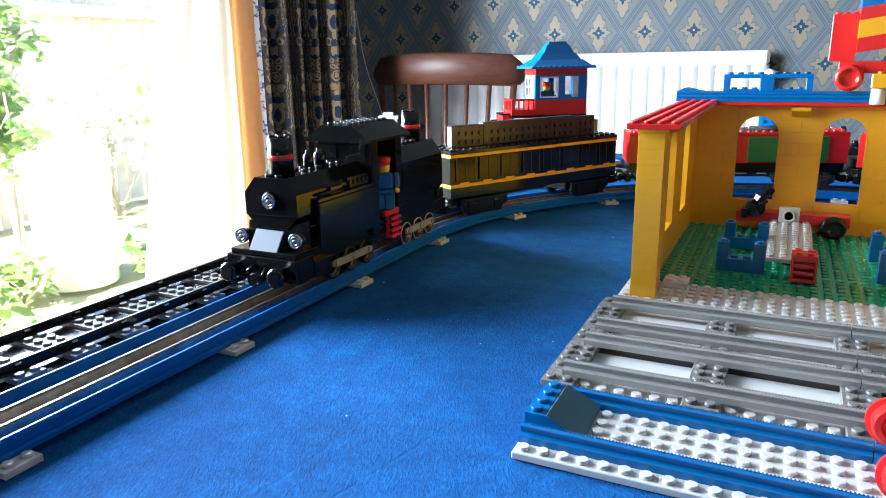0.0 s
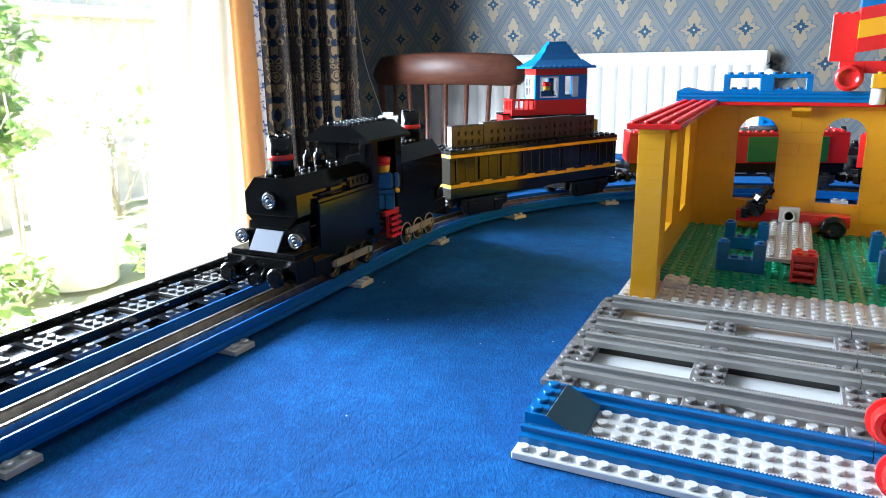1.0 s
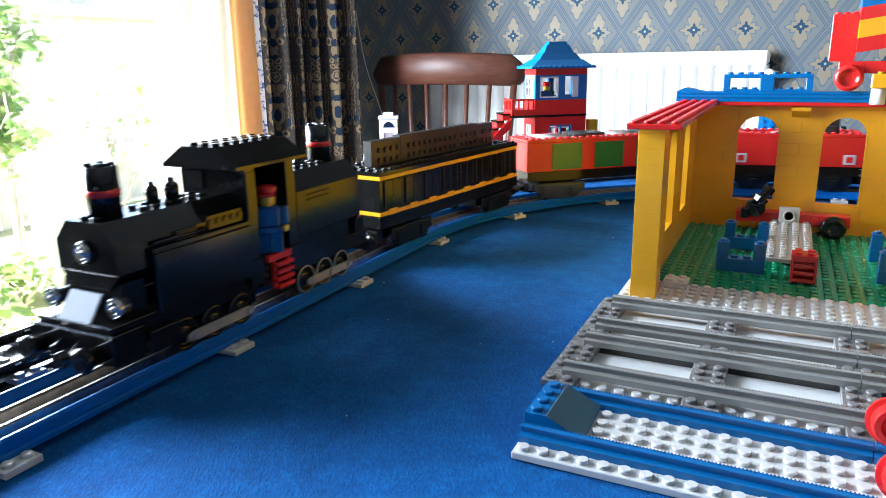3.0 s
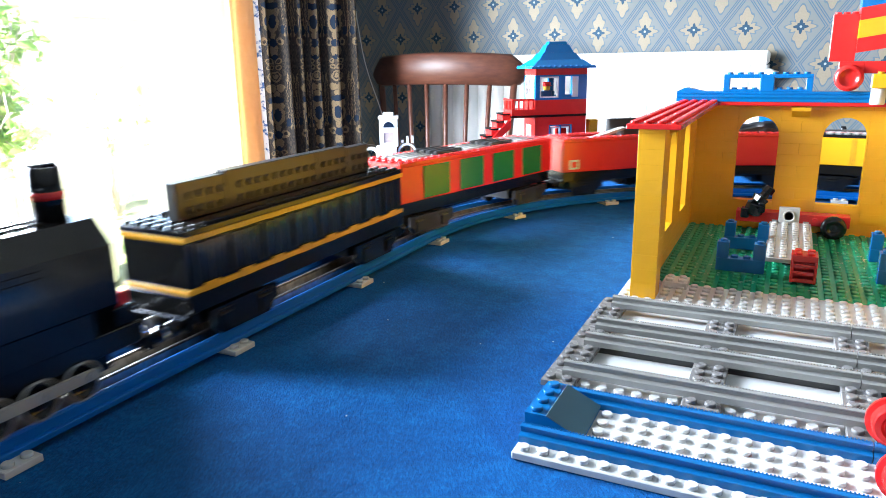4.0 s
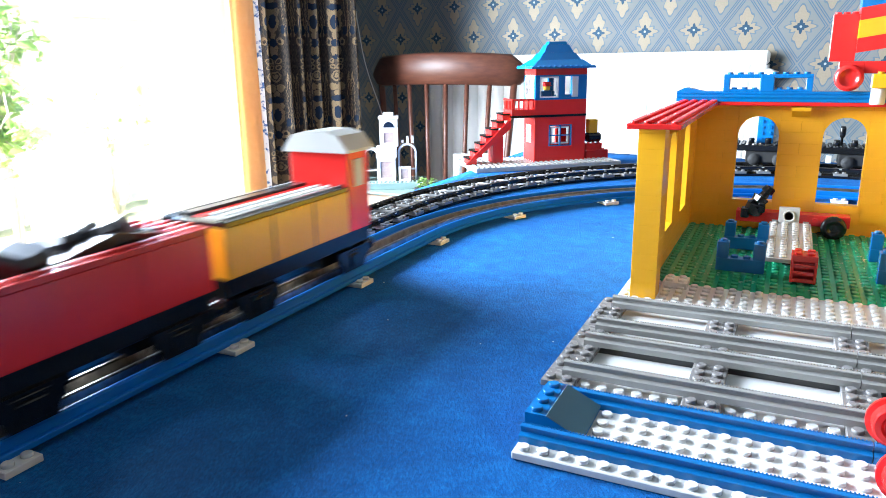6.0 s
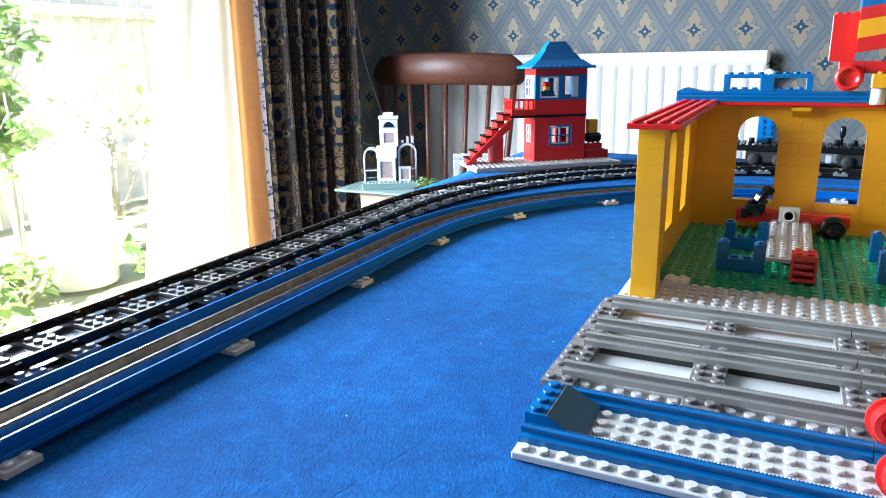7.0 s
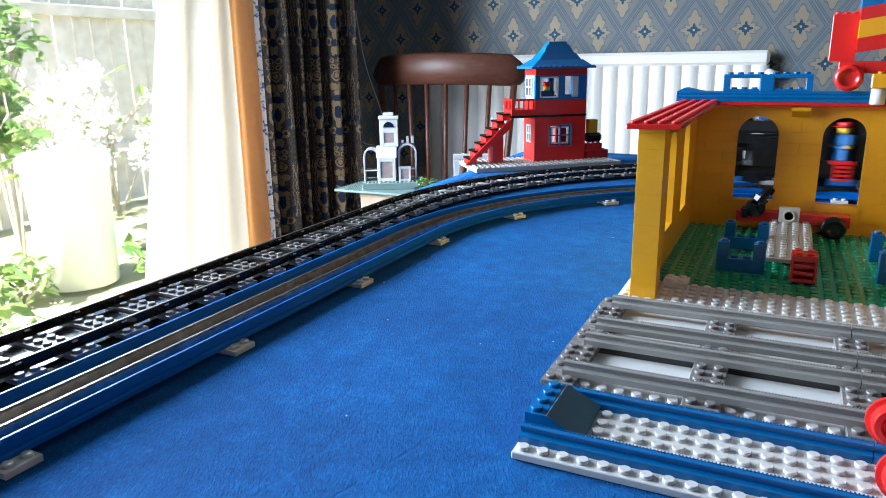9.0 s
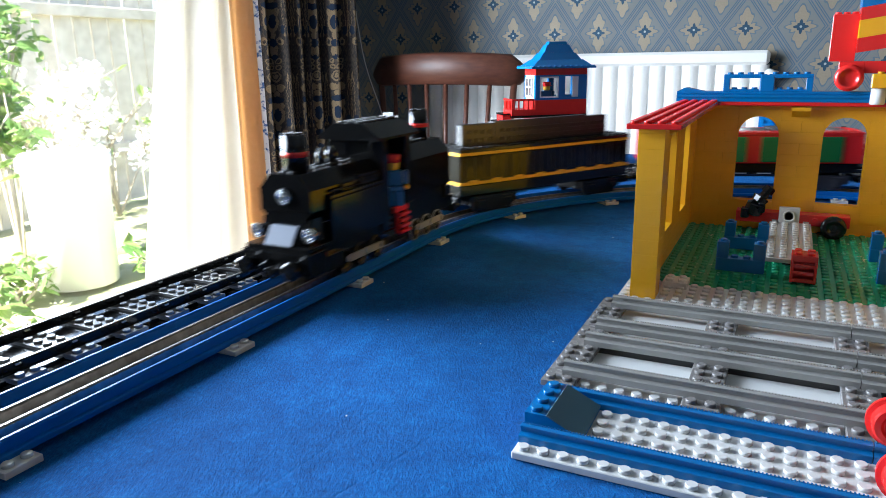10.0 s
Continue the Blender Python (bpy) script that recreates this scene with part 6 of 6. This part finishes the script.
def brake_van():
    L = 0.147
    ob = vehicle("toy_wagon", "yellow toy wagon with red guard's cabin and grey roof")
    h = L / 2
    z0, z1 = 0.0395 - ZRAIL, 0.0685 - ZRAIL
    xc = h - 0.120
    bm = B()
    box(bm, (xc, -0.0238, z0), (h, 0.0238, z1), 0.0005)
    part("body", bm, YELLOW, ob)
    for s in (-1, 1):
        for x in (xc + 0.040, xc + 0.080):
            bm = B()
            box(bm, (x - 0.0005, min(s * 0.0237, s * 0.0243), z0 + 0.001), (x + 0.0005, max(s * 0.0237, s * 0.0243), z1 - 0.0005), 0.0001)
            part("seam", bm, DKGREY, ob)
    bm = B()
    box(bm, (xc, -0.0242, z1 + 0.0001), (h, -0.0162, z1 + 0.0032), 0.0003)
    box(bm, (xc, 0.0162, z1 + 0.0001), (h, 0.0242, z1 + 0.0032), 0.0003)
    box(bm, (h - 0.008, -0.016, z1 + 0.0001), (h, 0.016, z1 + 0.0032), 0.0003)
    studs(bm, xc, -0.024, 15, 1, z1 + 0.0032, 10)
    studs(bm, xc, 0.016, 15, 1, z1 + 0.0032, 10)
    part("rim", bm, BLACK, ob, "black studded rim")
    bm = B()
    box(bm, (xc + 0.004, 0.0004, z1 + 0.0002), (h - 0.010, 0.0155, z1 + 0.0030), 0.0004)
    studs(bm, xc + 0.004, 0.0, 13, 2, z1 + 0.0030, 10)
    part("cover", bm, LTGREY, ob, "pale grey studded cover")
    bm = B()
    box(bm, (xc + 0.004, -0.0080, z1 + 0.0002), (h - 0.010, 0.0002, z1 + 0.0036), 0.0004)
    part("cover_strip", bm, RED, ob, "red strip of the cover")
    bm = B()
    box(bm, (xc + 0.004, -0.0155, z1 + 0.0002), (h - 0.010, -0.0082, z1 + 0.0050), 0.0004)
    part("cover_strip", bm, DKGREY, ob, "dark grey strip of the cover")
    bm = B()
    box(bm, (-h, -0.0238, z0), (xc - 0.0002, 0.0238, 0.0945 - ZRAIL), 0.0005)
    part("cabin", bm, RED, ob)
    for s in (-1, 1):
        bm = B()
        box(bm, (-h + 0.008, min(s * 0.0236, s * 0.0246), z0 + 0.031), (-h + 0.019, max(s * 0.0236, s * 0.0246), z0 + 0.050), 0.0004)
        part("cabin_window", bm, LTGREY, ob)
    bm = B()
    zc = 0.0946 - ZRAIL
    prism(bm, [(-0.0265, zc), (0.0265, zc), (0.0265, zc + 0.002), (0.019, zc + 0.0115), (0.008, zc + 0.0142), (-0.008, zc + 0.0142), (-0.019, zc + 0.0115), (-0.0265, zc + 0.002)], -h - 0.003, xc + 0.003, lambda u, v, w: Vector((w, u, v)))
    part("cabin_roof", bm, LTGREY, ob, "light grey curved roof")
    bm = B()
    box(bm, (-h, -0.022, z0 - 0.0105), (h, 0.022, z0 - 0.0001), 0.0005)
    part("underframe", bm, BLACK, ob)
    for x in (-0.050, 0.050):
        bogie(ob, x, wheels=(0.0,))
    coupling(ob, h - 0.004, 1), coupling(ob, -h + 0.004, -1)
    return ob, L


driver = doll_object("toy_figure", Matrix(), "toy driver figure in blue with red cap on the locomotive")
STAND = pose(la(0.1085), 0.0200, 0.0457 - ZRAIL, 0, 0, 126)
TRAIN = [(loco, LF, LL)]
for (ob, L), front in zip((coach(), van(), open_wagon(1), open_wagon(0), brake_van()), (0.242, 0.488, 0.731, 0.880, 1.024)):
    TRAIN.append((ob, front, L))

FRONTS = [f for _, f, _ in TRAIN[1:]]

# how far the headlight has come, by the second
RUN = [(0, -0.1080), (1.6, -0.1080), (1.8, -0.1030), (2.0, -0.0942), (2.2, -0.0817), (2.4, -0.0636), (2.5, -0.0550), (2.6, -0.0455), (2.7, -0.0262), (3.8, 0.1690),
       (4.2, 0.2965), (4.5, 0.3950), (4.9, 0.5690), (5.2, 0.6700), (5.4, 0.7350), (5.5, 0.7680), (5.7, 0.8560), (9.0, LOOP - 0.7200), (9.4, LOOP - 0.4690), (9.6, LOOP - 0.3680), (9.8, LOOP - 0.2370), (9.9, LOOP - 0.1675), (10.0, LOOP - 0.1225)]


def run(t):
    """Smooth monotone way between the rows of RUN."""
    n = len(RUN)
    d = [(RUN[i + 1][1] - RUN[i][1]) / (RUN[i + 1][0] - RUN[i][0]) for i in range(n - 1)]
    m = [d[0]] + [0.0 if d[i - 1] * d[i] <= 0 else 2 * d[i - 1] * d[i] / (d[i - 1] + d[i]) for i in range(1, n - 1)] + [d[-1]]
    i = 0
    while i < n - 2 and t > RUN[i + 1][0]:
        i += 1
    h = RUN[i + 1][0] - RUN[i][0]
    u = min(1.0, max(0.0, (t - RUN[i][0]) / h))
    return ((2 * u ** 3 - 3 * u ** 2 + 1) * RUN[i][1] + (u ** 3 - 2 * u ** 2 + u) * h * m[i] + (3 * u ** 2 - 2 * u ** 3) * RUN[i + 1][1] + (u ** 3 - u ** 2) * h * m[i + 1])


def behind(s, d):
    """The place on the track that lies d metres straight behind place s."""
    p, back = Vector(path(s)[:2]), d
    for _ in range(4):
        back += d - (p - Vector(path(s - back)[:2])).length
    return s - back


def car_pose(s, front, L):
    """A vehicle stands with its two pivots on the track's centre line."""
    at, gone = s, 0.0
    for f in FRONTS:
        if f <= front and f > gone:
            at, gone = behind(at, f - gone), f
    if front < 0:
        at = s - front
    fore = behind(at, 0.2 * L)
    a, b = Vector(path(fore)[:2]), Vector(path(behind(fore, 0.6 * L))[:2])
    c, d = (a + b) / 2, a - b
    return pose(c.x, c.y, ZRAIL, 0, 0, math.degrees(math.atan2(d.y, d.x)))


def motions():
    times = [i / 15 for i in range(151)]
    for ob, front, L in TRAIN:
        walk(ob, [(t, car_pose(run(t), front, L)) for t in times])
    walk(driver, [(t, car_pose(run(t), LF, LL) @ STAND) for t in times])
    ticks = [i / FPS for i in range(10 * FPS + 1)]
    way = [run(t) for t in ticks]
    for rod in rods:
        walk(rod, [(t, pose(0.0026 * (math.cos(s / 0.0088 + 0.9) - 0.6), 0, 0.0026 * math.sin(s / 0.0088 + 0.9))) for t, s in zip(ticks, way)])
    for ob, at, r in spinning:
        # the dished wheels look the same after any turn, so only the rest of it is keyed
        turn, rows, last = 0.0, [], way[0]
        for t, s in zip(ticks, way):
            step_ = math.degrees((s - last) / r)
            turn += (step_ + 30) % 60 - 30
            last = s
            rows.append((t, pose(at.x, at.y, at.z, 0, turn, 0)))
        walk(ob, rows)


motions()
